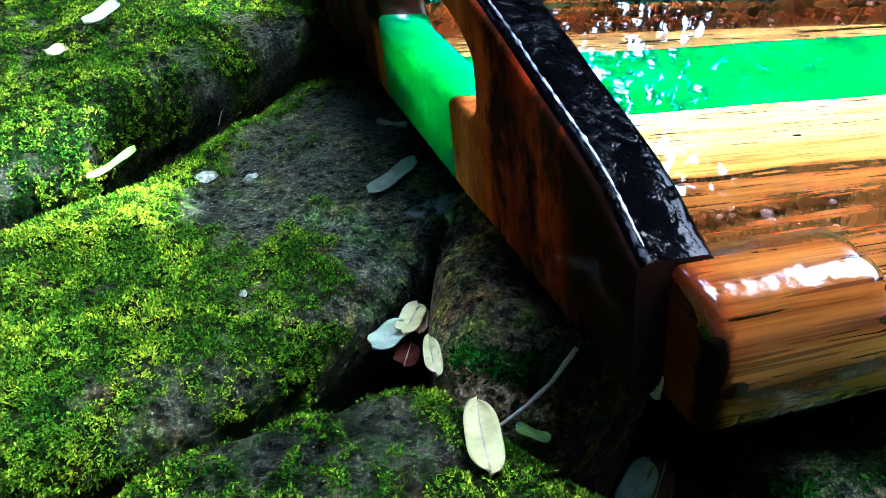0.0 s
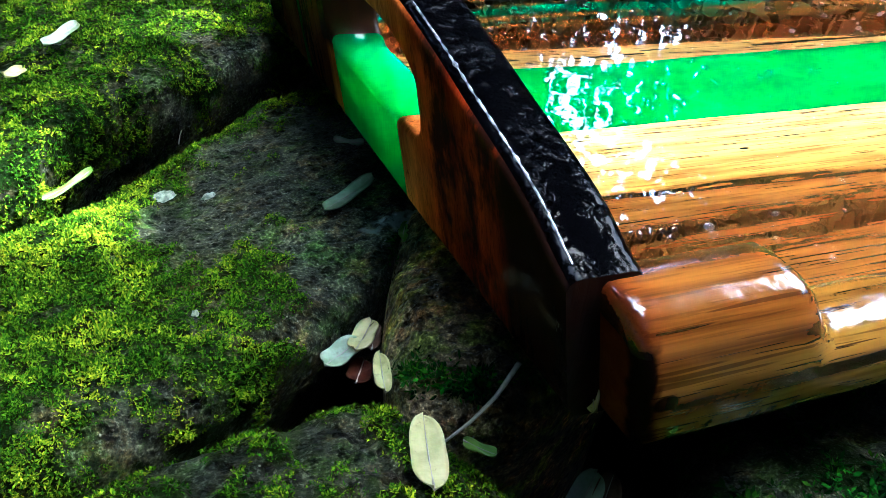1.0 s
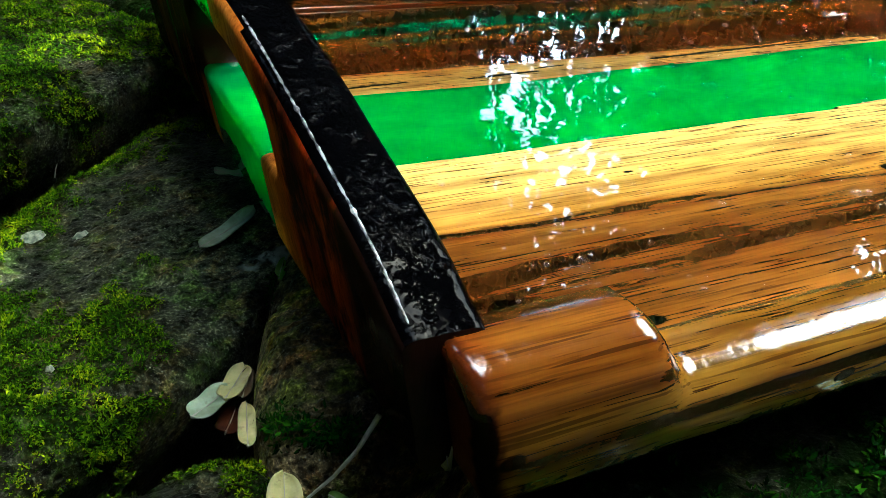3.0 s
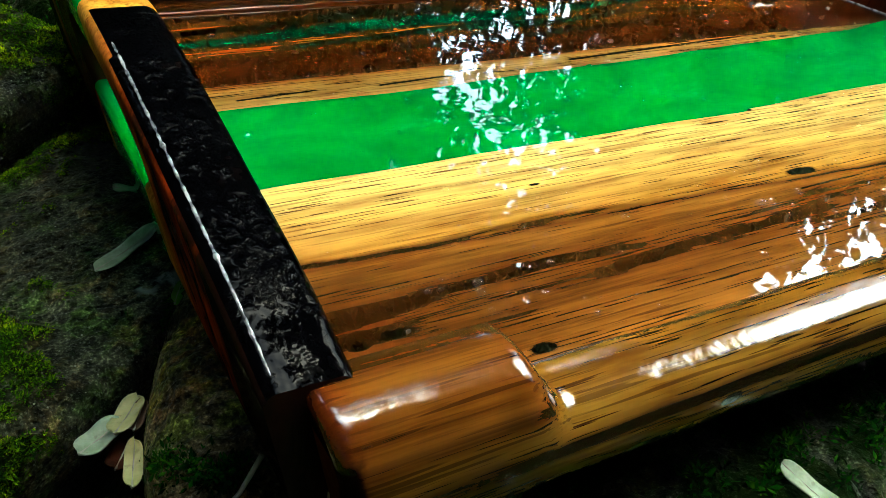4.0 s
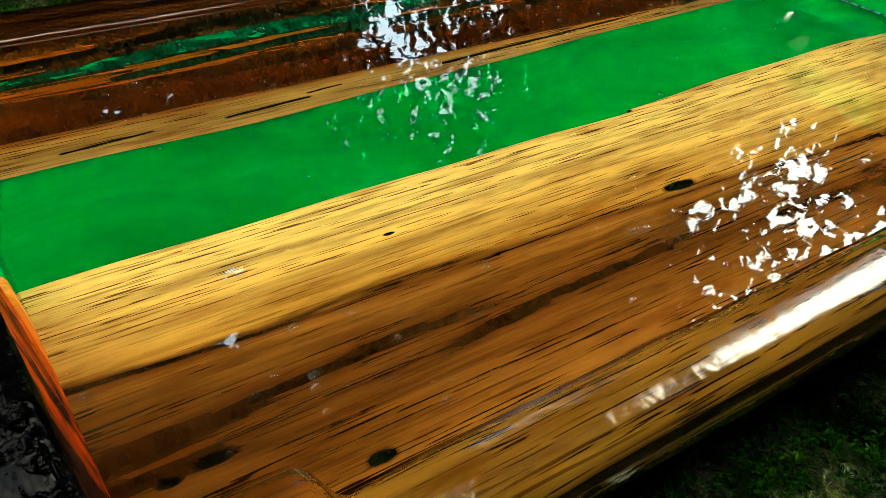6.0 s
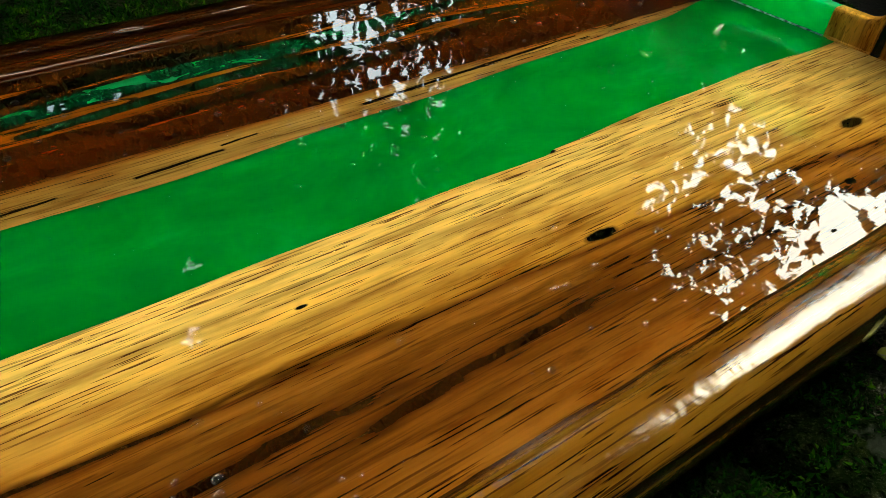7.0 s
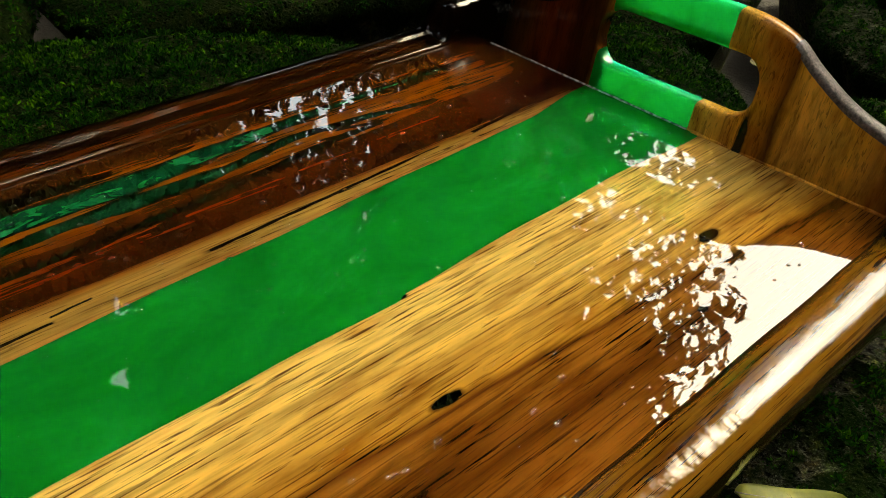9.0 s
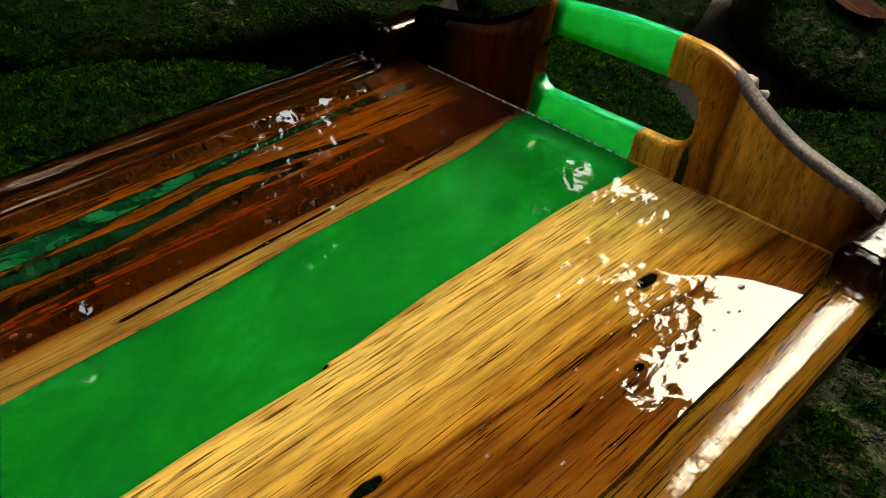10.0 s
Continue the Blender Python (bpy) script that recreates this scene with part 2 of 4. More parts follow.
def far_cracks(n, col):
    """Branching cracks filled with green resin, with black rims, black seams, and slits in the pale edge."""
    for freq, thin, part_of in ((60, 0.02, 0.52), (38, 0.014, 0.5)):
        line = n.math("ABSOLUTE", n.math("SUBTRACT", n.noise(n.scaled(4, freq, freq), 1.0, 2, 0.5), 0.5))
        where = n.span(n.noise(n.scaled(13, 50, 50, (freq, 0, 0)), 1.0, 2), part_of, part_of + 0.06)
        where = n.math("MULTIPLY", where, n.span(n.axis["y"], 0.095, 0.102, 0.0, 0.85))
        col = n.mix(n.math("MULTIPLY", n.span(line, thin * 0.4, thin, 1.0, 0.0), where), col, (0.006, 0.004, 0.003))
    ragged = n.math("MULTIPLY", n.math("SUBTRACT", n.noise(n.scaled(42, 170, 170), 1.0, 4, 0.6), 0.5), 0.0055)
    y = n.math("ADD", n.axis["y"], ragged)
    along = n.math("DIVIDE", n.math("ADD", n.axis["x"], 0.03), 0.53)
    cloud = n.noise(n.scaled(40, 90, 90), 1.0, 4, 0.6, 0.8)
    for rows, light in VEINS:
        low = n.ramp(along, [((x + 0.03) / 0.53, ((a - 0.1) * 10,) * 3) for x, a, b in rows])
        high = n.ramp(along, [((x + 0.03) / 0.53, ((b - 0.1) * 10,) * 3) for x, a, b in rows])
        up = n.math("SUBTRACT", y, n.math("ADD", n.math("MULTIPLY", low, 0.1), 0.1))
        down = n.math("SUBTRACT", n.math("ADD", n.math("MULTIPLY", high, 0.1), 0.1), y)
        deep = n.math("MINIMUM", up, down)
        there = n.math("MULTIPLY", n.span(n.axis["x"], rows[0][0] - 0.004, rows[0][0] + 0.004), n.span(n.axis["x"], rows[-1][0] - 0.002, rows[-1][0] + 0.004, 1.0, 0.0))
        col = n.mix(n.math("MULTIPLY", n.span(deep, -0.0022, -0.0008), there), col, (0.005, 0.004, 0.003))
        teal = n.ramp(cloud, [(0.36, (0.001, 0.03 * light + 0.002, 0.014 * light + 0.001)), (0.52, (0.003, 0.16 * light, 0.075 * light)), (0.66, (0.01, 0.34 * light, 0.2 * light))])
        col = n.mix(n.math("MULTIPLY", n.span(deep, -0.0002, 0.0005), there), col, teal)
    for x0, x1, y0, y1, wide in ((0.2, 0.338, 0.0828, 0.0895, 0.0011), (0.385, 0.432, 0.0905, 0.0945, 0.0011), (0.31, 0.36, 0.0885, 0.0905, 0.0006), (0.088, 0.132, 0.0775, 0.0795, 0.0009), (0.405, 0.42, 0.094, 0.0975, 0.0008), (0.02, 0.06, 0.078, 0.08, 0.0007), (0.13, 0.15, 0.0835, 0.0845, 0.0007)):
        f = n.math("DIVIDE", n.math("SUBTRACT", n.axis["x"], x0), x1 - x0)
        off = n.math("ABSOLUTE", n.math("SUBTRACT", n.math("ADD", n.axis["y"], n.math("MULTIPLY", ragged, 0.35)), n.math("ADD", n.math("MULTIPLY", f, y1 - y0), y0)))
        there = n.math("MULTIPLY", n.span(f, 0.0, 0.06), n.span(f, 0.94, 1.0, 1.0, 0.0))
        gap = n.span(n.noise(n.scaled(90, 200, 200, (x0, 0, 0)), 1.0, 2), 0.3, 0.38)
        col = n.mix(n.math("MULTIPLY", n.math("MULTIPLY", n.span(off, wide * 0.7, wide * 1.3, 1.0, 0.0), there), gap), col, (0.008, 0.006, 0.003))
    return col


def slot_char(n, col):
    """Black burn round the end of the hand hole."""
    m = n.math("MULTIPLY", n.span(n.axis["z"], 0.012, 0.019), n.span(n.axis["y"], 0.074, 0.084, 0.97, 0.0))
    return n.mix(m, col, (0.002, 0.002, 0.002))


def scorched(n, col):
    """Irregular black scorching of the end panel."""
    spot = n.span(n.noise(n.scaled(55, 55, 26), 1.0, 5, 0.65), 0.42, 0.58)
    where = n.span(n.axis["y"], -0.055, -0.03, 0.95, 0.2)
    return n.mix(n.math("MULTIPLY", spot, where), col, (0.008, 0.003, 0.002))


def block_marks(n, col):
    """Black burn on the sawn end of the rail, with two scorched spots beside it and a knot further on."""
    rag = n.math("MULTIPLY", n.math("SUBTRACT", n.noise(n.co, 160, 3), 0.5), 0.006)
    end = n.math("SUBTRACT", n.axis["x"], n.math("MULTIPLY", n.math("SUBTRACT", 0.026, n.axis["z"]), 0.2))
    end = n.span(n.math("ADD", end, rag), -0.0275, -0.0235, 1.0, 0.0)
    col = n.mix(n.math("MULTIPLY", end, 0.85), col, (0.1, 0.018, 0.004))
    burn = n.math("MULTIPLY", n.span(n.math("ADD", n.axis["y"], rag), -0.146, -0.143, 1.0, 0.0), n.span(n.math("ADD", n.axis["z"], rag), 0.016, 0.02, 1.0, 0.0))
    col = n.mix(n.math("MULTIPLY", n.math("MULTIPLY", end, burn), 0.96), col, (0.003, 0.002, 0.002))
    for cx, cz, rx, rz in ((-0.0245, 0.007, 0.0026, 0.0085), (-0.0175, 0.0015, 0.0034, 0.0026), (0.092, -0.004, 0.004, 0.0024), (0.205, -0.007, 0.006, 0.003)):
        dx = n.math("DIVIDE", n.math("SUBTRACT", n.axis["x"], cx), rx)
        dz = n.math("DIVIDE", n.math("SUBTRACT", n.axis["z"], cz), rz)
        d = n.math("ADD", n.math("ADD", n.math("MULTIPLY", dx, dx), n.math("MULTIPLY", dz, dz)), n.math("MULTIPLY", rag, 150))
        col = n.mix(n.math("MULTIPLY", n.span(d, 0.6, 1.4, 0.95, 0.0), n.span(n.axis["y"], -0.147, -0.144, 1.0, 0.0)), col, (0.006, 0.003, 0.002))
    return col


M_NEAR = wood("pale_heartwood", "y", "x", -0.125, 0.004,
              [(0.0, (0.27, 0.12, 0.026)), (0.13, (0.22, 0.092, 0.02)), (0.22, (0.16, 0.063, 0.014)), (0.33, (0.145, 0.056, 0.013)), (0.38, (0.22, 0.096, 0.021)), (0.46, (0.28, 0.13, 0.03)),
               (0.5, (0.1, 0.034, 0.008)), (0.54, (0.42, 0.23, 0.05)), (0.7, (0.64, 0.43, 0.14)), (0.82, (0.74, 0.56, 0.22)), (1.0, (0.74, 0.56, 0.23))],
              burns_and_shade=[("x", 0.03, -0.03, (0.03, 0.01, 0.004), 0.5), ("x", 0.44, 0.503, (0.09, 0.03, 0.006), 0.6)], warp=0.009, slope=0.035, cracks=near_streaks,
              knots=[(0.225, -0.058, 0.0078, 0.0027), (0.404, -0.061, 0.0076, 0.0034), (0.051, -0.115, 0.0042, 0.0022), (0.014, -0.093, 0.0055, 0.002),
                     (0.002, -0.0945, 0.003, 0.0018), (0.105, -0.030, 0.0022, 0.0008), (0.2525, 0.0002, 0.0026, 0.0012), (0.351, -0.092, 0.003, 0.0018)])
M_FAR = wood("dark_heartwood", "y", "x", 0.068, 0.198,
             [(0.0, CREAM), (0.15, (0.5, 0.33, 0.12)), (0.19, (0.3, 0.13, 0.03)), (0.22, (0.06, 0.014, 0.003)), (0.3, (0.12, 0.022, 0.003)), (0.38, (0.17, 0.036, 0.005)), (0.44, (0.08, 0.018, 0.004)),
              (0.5, (0.24, 0.07, 0.009)), (0.62, (0.34, 0.11, 0.013)), (0.74, (0.16, 0.038, 0.005)), (0.81, (0.31, 0.1, 0.012)), (0.87, (0.14, 0.036, 0.006)), (0.93, DARK), (1.0, (0.16, 0.045, 0.009))],
             burns_and_shade=[("x", 0.467, 0.503, (0.02, 0.006, 0.003), 0.85)], warp=0.007, pores=0.85, tone=0.72, cracks=far_cracks)
# first x band browns the corner block: scorching plus its outer face's shade
M_RAIL = wood("rail_wood", "z", "x", -0.016, 0.026,
              [(0.0, (0.4, 0.23, 0.04)), (0.3, (0.4, 0.24, 0.042)), (0.36, (0.03, 0.012, 0.004)), (0.42, (0.02, 0.008, 0.003)), (0.47, (0.34, 0.18, 0.032)), (0.58, (0.4, 0.23, 0.042)), (0.66, (0.32, 0.15, 0.026)), (0.72, (0.15, 0.05, 0.008)), (0.77, (0.09, 0.027, 0.005)), (0.85, (0.28, 0.1, 0.016)),
               (0.95, (0.32, 0.125, 0.02)), (1.0, (0.25, 0.085, 0.014))],
              burns_and_shade=[("x", 0.034, 0.008, (0.2, 0.075, 0.012), 0.6), ("x", -0.012, -0.032, (0.15, 0.028, 0.004), 0.85), ("x", 0.447, 0.463, (0.01, 0.004, 0.003), 0.97)], warp=0.0035, pores=1.0, tone=0.72, ior=1.65, coat_rough=0.12, ripple=0.5, worn=-0.0215, cracks=block_marks)
M_FAR_RAIL = wood("far_rail_wood", "y", "x", 0.185, 0.22,
                  [(0.0, (0.2, 0.07, 0.012)), (0.2, (0.14, 0.035, 0.006)), (0.35, DARK), (0.5, (0.18, 0.045, 0.008)), (0.62, BLACK), (0.8, (0.1, 0.03, 0.006)), (1.0, BLACK)],
                  burns_and_shade=[("x", 0.425, 0.475, BLACK, 0.9), ("x", 0.0, -0.03, BLACK, 0.9)], warp=0.006, ior=1.5, tone=0.55, coat=1.0, coat_rough=0.03, ripple=0.15)
M_LEFT = wood("burnt_panel_wood", "y", "z", -0.13, 0.0,
              [(0.0, BLACK), (0.2, (0.012, 0.003, 0.001)), (0.34, (0.25, 0.028, 0.003)), (0.5, (0.1, 0.012, 0.002)), (0.64, (0.3, 0.045, 0.004)), (0.78, (0.34, 0.1, 0.012)), (0.88, (0.42, 0.18, 0.03)), (1.0, HONEY)],
              warp=0.01, pores=0.6, cracks=scorched, ior=1.4, tone=2.1, coat=0.1, coat_rough=0.1, ripple=0.4)
M_LEFT_FAR = wood("burnt_panel_wood_far", "y", "z", 0.0625, 0.195,
                  [(0.0, (0.42, 0.16, 0.02)), (0.05, (0.36, 0.12, 0.016)), (0.09, (0.08, 0.025, 0.006)), (0.16, DARK), (0.4, (0.05, 0.02, 0.006)), (0.42, (0.002, 0.12, 0.02)), (0.45, (0.002, 0.12, 0.02)), (0.47, (0.05, 0.02, 0.006)),
                   (0.62, (0.1, 0.045, 0.012)), (0.75, DARK), (1.0, BLACK)], warp=0.004, pores=0.3, cracks=slot_char, ior=1.4, tone=0.9, coat=0.15, coat_rough=0.18, ripple=0.4)
M_RIGHT = wood("honey_panel_wood", "y", "z", -0.13, 0.0,
               [(0.0, BLACK), (0.1, (0.07, 0.02, 0.006)), (0.24, (0.32, 0.13, 0.025)), (0.36, (0.5, 0.27, 0.05)), (0.62, (0.6, 0.35, 0.08)), (0.69, (0.5, 0.26, 0.05)), (0.725, (0.08, 0.028, 0.008)), (0.77, (0.3, 0.12, 0.022)), (0.88, (0.48, 0.25, 0.05)), (1.0, GOLD)],
               knots=[(0.494, -0.0225, 0.003, 0.0028)], warp=0.012, pores=0.55, tone=1.5, ior=1.4, coat=0.7, coat_rough=0.06, ripple=0.25)
M_RIGHT_FAR = wood("burnt_panel_far", "y", "z", 0.08, 0.195,
                   [(0.0, HONEY), (0.06, (0.4, 0.2, 0.05)), (0.1, DARK), (0.25, (0.08, 0.014, 0.004)), (0.45, (0.12, 0.02, 0.005)), (0.62, DARK), (0.8, BLACK), (1.0, BLACK)],
                   warp=0.008, pores=0.3, ior=1.4, coat=0.7, coat_rough=0.06, ripple=0.25)


def charred():
    n = Nodes("charred_varnish")
    n.set("Base Color", n.ramp(n.noise(n.co, 60, 4), [(0.3, (0.0004, 0.0004, 0.0007)), (0.62, (0.001, 0.001, 0.0013)), (0.8, (0.006, 0.003, 0.002))]))
    n.set("Roughness", 0.6)
    n.set("Specular IOR Level", 0.0)
    n.set("Coat Weight", 0.09)
    n.set("Coat Roughness", n.span(n.noise(n.co, 130, 3), 0.4, 0.6, 0.012, 0.04))
    n.set("Coat IOR", 1.42)
    lumps = n.span(n.noise(n.co, 300, 2, 0.5), 0.45, 0.75)
    where = n.span(n.noise(n.co, 75, 3), 0.5, 0.66)
    n.bump(n.math("ADD", n.math("MULTIPLY", n.math("MULTIPLY", lumps, where), 1.6), n.noise(n.co, 150, 2)), 0.7, 0.001, "Coat Normal")
    return n.mat


def resin(name="green_resin", k=1.0):
    n = Nodes(name)
    cloud = n.noise(n.scaled(14, 22, 22), 1.0, 4, 0.6, 0.6)
    n.set("Base Color", n.ramp(cloud, [(0.3, (0.0006 * k, 0.165 * k, 0.016 * k)), (0.55, (0.001 * k, 0.26 * k, 0.026 * k)), (0.8, (0.006 * k, 0.38 * k, 0.055 * k))]))
    n.set("Roughness", 0.25)
    n.set("Specular IOR Level", 0.0)
    n.set("Subsurface Weight", 0.9)
    n.set("Subsurface Radius", (0.1, 1.0, 0.4))
    n.set("Subsurface Scale", 0.03 * k * k * k)
    gloss(n, ior=1.52)
    mirrored_haze(n, 0.012)
    return n.mat


def clear():
    n = Nodes("clear_bubble")
    n.set("Base Color", (1, 1, 1))
    n.set("Roughness", 0.02)
    n.set("IOR", 1.45)
    n.set("Transmission Weight", 1.0)
    return n.mat


def varnish():
    n = Nodes("pale_glint_varnish")
    # whitish base colour carries the highlight line of the run
    n.set("Base Color", n.ramp(n.noise(n.co, 300, 3), [(0.4, (0.08, 0.08, 0.09)), (0.6, (0.6, 0.6, 0.62))]))
    n.set("Roughness", 0.15)
    n.set("IOR", 1.6)
    n.bump(n.noise(n.co, 900, 2), 0.3, 0.0005)
    return n.mat


M_CHAR, M_RESIN, M_CLEAR, M_VARNISH_GLINT = charred(), resin(), clear(), varnish()
# brighter copy of the resin: light coming through the bars put into its colour
M_RESIN_BAR = resin("backlit_green_resin", 1.75)


def stone_material(name, tint, moss_tint):
    """Pitted volcanic stone with lichen, wet dark patches and a near-black green film where the moss attribute says so.
    """
    n = Nodes(name)
    big = n.noise(n.co, 16, 6, 0.65)
    fine = n.noise(n.co, 190, 6, 0.75)
    rough = n.noise(n.co, 75, 6, 0.7)
    grit = n.noise(n.co, 800, 4, 0.7)
    col = n.ramp(big, [(0.32, tuple(0.3 * c for c in tint)), (0.5, tint), (0.68, tuple(1.9 * c for c in tint))])
    col = n.mix(1.0, col, n.ramp(n.noise(n.co, 240, 3, 0.6), [(0.36, (0.3, 0.3, 0.3)), (0.5, (0.95, 0.95, 0.95)), (0.64, (1.9, 1.85, 1.75))]), "MULTIPLY")
    col = n.mix(1.0, col, n.ramp(grit, [(0.36, (0.4, 0.4, 0.4)), (0.5, (0.9, 0.9, 0.9)), (0.58, (1.4, 1.38, 1.3)), (0.68, (3.0, 2.9, 2.6))]), "MULTIPLY")
    lump = n.noise(n.co, 48, 5, 0.6, 0.6)
    col = n.mix(1.0, col, n.ramp(lump, [(0.36, (0.3, 0.3, 0.3)), (0.5, (0.95, 0.95, 0.95)), (0.64, (1.7, 1.65, 1.55))]), "MULTIPLY")
    col = n.mix(n.math("MULTIPLY", n.span(rough, 0.5, 0.62), 0.55), col, n.mix(1.0, col, (1.7, 1.0, 0.5), "MULTIPLY"))
    col = n.mix(n.span(n.noise(n.co, 62, 5, 0.65), 0.47, 0.6, 0.0, 0.75), col, n.mix(1.0, col, (0.8, 1.35, 0.35), "MULTIPLY"))
    pit = n.span(n.cells(n.mix(0.002, n.co, n.noise(n.co, 150, 2), "ADD"), 230), 0.16, 0.42)
    col = n.mix(n.math("MULTIPLY", n.math("SUBTRACT", 1.0, pit), 0.6), col, (0.004, 0.004, 0.004))
    col = n.mix(n.math("MULTIPLY", n.span(n.noise(n.co, 21, 4, 0.6), 0.66, 0.7), n.span(rough, 0.42, 0.52)), col, (0.3, 0.33, 0.3))
    col = n.mix(n.span(n.cells(n.co, 260), 0.07, 0.11, 0.65, 0.0), col, (0.34, 0.34, 0.3))
    attr = n.nt.nodes.new("ShaderNodeAttribute")
    attr.attribute_name = "moss"
    # film colour holds the shade between the moss shoots
    green = n.ramp(fine, [(0.3, tuple(0.35 * c for c in moss_tint)), (0.7, moss_tint)])
    film = n.math("MULTIPLY", n.span(n.math("ADD", attr.outputs["Fac"], n.math("MULTIPLY", n.math("SUBTRACT", fine, 0.5), 0.5)), 0.2, 0.6), 0.9)
    col = n.mix(film, col, green)
    n.set("Base Color", col)
    n.set("Roughness", n.span(big, 0.3, 0.7, 0.3, 0.6))
    n.set("Specular IOR Level", n.math("MULTIPLY", n.span(grit, 0.54, 0.64, 0.06, 0.7), n.math("SUBTRACT", 1.0, film)))
    n.bump(n.math("ADD", n.math("ADD", n.math("MULTIPLY", grit, 0.14), n.math("MULTIPLY", pit, 0.6)), n.math("ADD", n.math("MULTIPLY", fine, 0.45), n.math("ADD", n.math("MULTIPLY", rough, 1.0), n.math("MULTIPLY", lump, 1.2)))), 1.0, 0.0032)
    return n.mat


M_STONE = stone_material("grey_volcanic_stone", (0.04, 0.044, 0.027), (0.005, 0.016, 0.001))
M_STONE_B = stone_material("brown_volcanic_stone", (0.2, 0.155, 0.08), (0.005, 0.016, 0.001))


def moss_material(name, low, mid, high, tips):
    n = Nodes(name)
    info = n.nt.nodes.new("ShaderNodeNewGeometry")
    tone = n.math("ADD", n.math("MULTIPLY", info.outputs["Random Per Island"], 0.55), n.math("SUBTRACT", n.math("MULTIPLY", n.noise(n.co, 55, 4, 0.65), 1.5), 0.46))
    n.set("Base Color", n.ramp(tone, [(0.25, low), (0.5, mid), (0.75, high), (0.95, tips)]))
    n.set("Roughness", 0.8)
    n.set("Specular IOR Level", 0.05)
    return n.mat


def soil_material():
    n = Nodes("dark_soil")
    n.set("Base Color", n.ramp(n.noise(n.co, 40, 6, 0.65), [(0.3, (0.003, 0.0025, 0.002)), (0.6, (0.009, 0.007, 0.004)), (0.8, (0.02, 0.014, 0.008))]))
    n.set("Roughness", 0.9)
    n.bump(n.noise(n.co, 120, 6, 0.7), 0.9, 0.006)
    return n.mat


def leaf_material(name, light, dark, spots=0.3, rough=0.42):
    n = Nodes(name)
    v = n.noise(n.co, 140, 4, 0.6)
    col = n.mix(n.span(v, 0.35, 0.65), dark, light)
    col = n.mix(n.math("MULTIPLY", n.span(n.noise(n.co, 420, 3), 0.62, 0.7), spots), col, (0.12, 0.05, 0.02))
    n.set("Base Color", col)
    n.set("Roughness", rough)
    n.set("Specular IOR Level", 0.5 if rough < 0.6 else 0.05)
    n.set("Subsurface Weight", 0.1)
    n.set("Subsurface Radius", (0.003, 0.004, 0.001))
    n.bump(n.noise(n.co, 600, 3), 0.3, 0.0005)
    return n.mat


def plain(name, a, b, scale, rough, relief=0.4, depth=0.002):
    n = Nodes(name)
    v = n.noise(n.co, scale, 5, 0.65)
    n.set("Base Color", n.mix(n.span(v, 0.3, 0.7), a, b))
    n.set("Roughness", rough)
    n.bump(v, relief, depth)
    return n.mat


M_MOSS = moss_material("cushion_moss", (0.006, 0.022, 0.001), (0.034, 0.1, 0.001), (0.15, 0.26, 0.002), (0.48, 0.54, 0.006))
# darker copy of the moss: dimmer light put into its colour
M_MOSS_DIM = moss_material("moss_dim_copy", (0.001, 0.007, 0.0005), (0.004, 0.03, 0.001), (0.016, 0.085, 0.002), (0.07, 0.18, 0.006))
M_SOIL = soil_material()
M_LEAF_PALE = leaf_material("pale_dry_leaf", (0.62, 0.56, 0.25), (0.45, 0.42, 0.16))
M_LEAF_GREY = leaf_material("greyish_leaf", (0.42, 0.5, 0.34), (0.26, 0.33, 0.2))
M_LEAF_GREEN = leaf_material("green_leaf", (0.2, 0.34, 0.03), (0.12, 0.24, 0.02), 0.1)
M_LEAF_BROWN = leaf_material("brown_leaf", (0.16, 0.085, 0.04), (0.07, 0.035, 0.02))
M_LEAF_RUST = leaf_material("rust_leaf", (0.05, 0.014, 0.006), (0.022, 0.007, 0.004), 0.3, 0.85)
M_LEAF_YELLOW = leaf_material("yellow_green_leaf", (0.42, 0.42, 0.06), (0.3, 0.33, 0.05), 0.1)
M_TWIG = plain("pale_twig", (0.34, 0.3, 0.24), (0.5, 0.46, 0.38), 200, 0.7)
M_BARK = plain("bark", (0.008, 0.006, 0.004), (0.022, 0.017, 0.012), 14, 0.9, 0.8, 0.03)
M_FOLIAGE = plain("tree_foliage", (0.006, 0.018, 0.003), (0.012, 0.03, 0.004), 2.5, 0.9, 0.0)
M_FOLIAGE.node_tree.nodes["Principled BSDF"].inputs["Specular IOR Level"].default_value = 0.1
M_LICHEN = plain("pale_lichen", (0.12, 0.15, 0.13), (0.48, 0.5, 0.42), 500, 0.8, 0.8, 0.001)
M_SCUFF = plain("scuffed_edge", (0.02, 0.013, 0.012), (0.15, 0.11, 0.1), 500, 0.45, 0.5, 0.0006)
M_PEBBLE = plain("pale_pebble", (0.3, 0.26, 0.2), (0.7, 0.66, 0.58), 90, 0.6)


from mathutils.bvhtree import BVHTree

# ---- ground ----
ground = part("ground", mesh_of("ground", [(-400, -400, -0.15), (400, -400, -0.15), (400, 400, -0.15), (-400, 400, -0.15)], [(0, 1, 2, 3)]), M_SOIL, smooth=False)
tagged(ground, "dark soil under the stones", "ground", kind="structure")


def smooth_outline(points, count):
    """A closed, rounded line through corner points (Catmull-Rom), as count points."""
    n = len(points)
    out = []
    for i in range(count):
        f = i * n / count
        k, t = int(f), f - int(f)
        p0, p1, p2, p3 = (Vector(points[(k + j) % n]) for j in (-1, 0, 1, 2))
        out.append(0.5 * ((2 * p1) + (p2 - p0) * t + (2 * p0 - 5 * p1 + 4 * p2 - p3) * t * t + (3 * p1 - p0 - 3 * p2 + p3) * t ** 3))
    return out


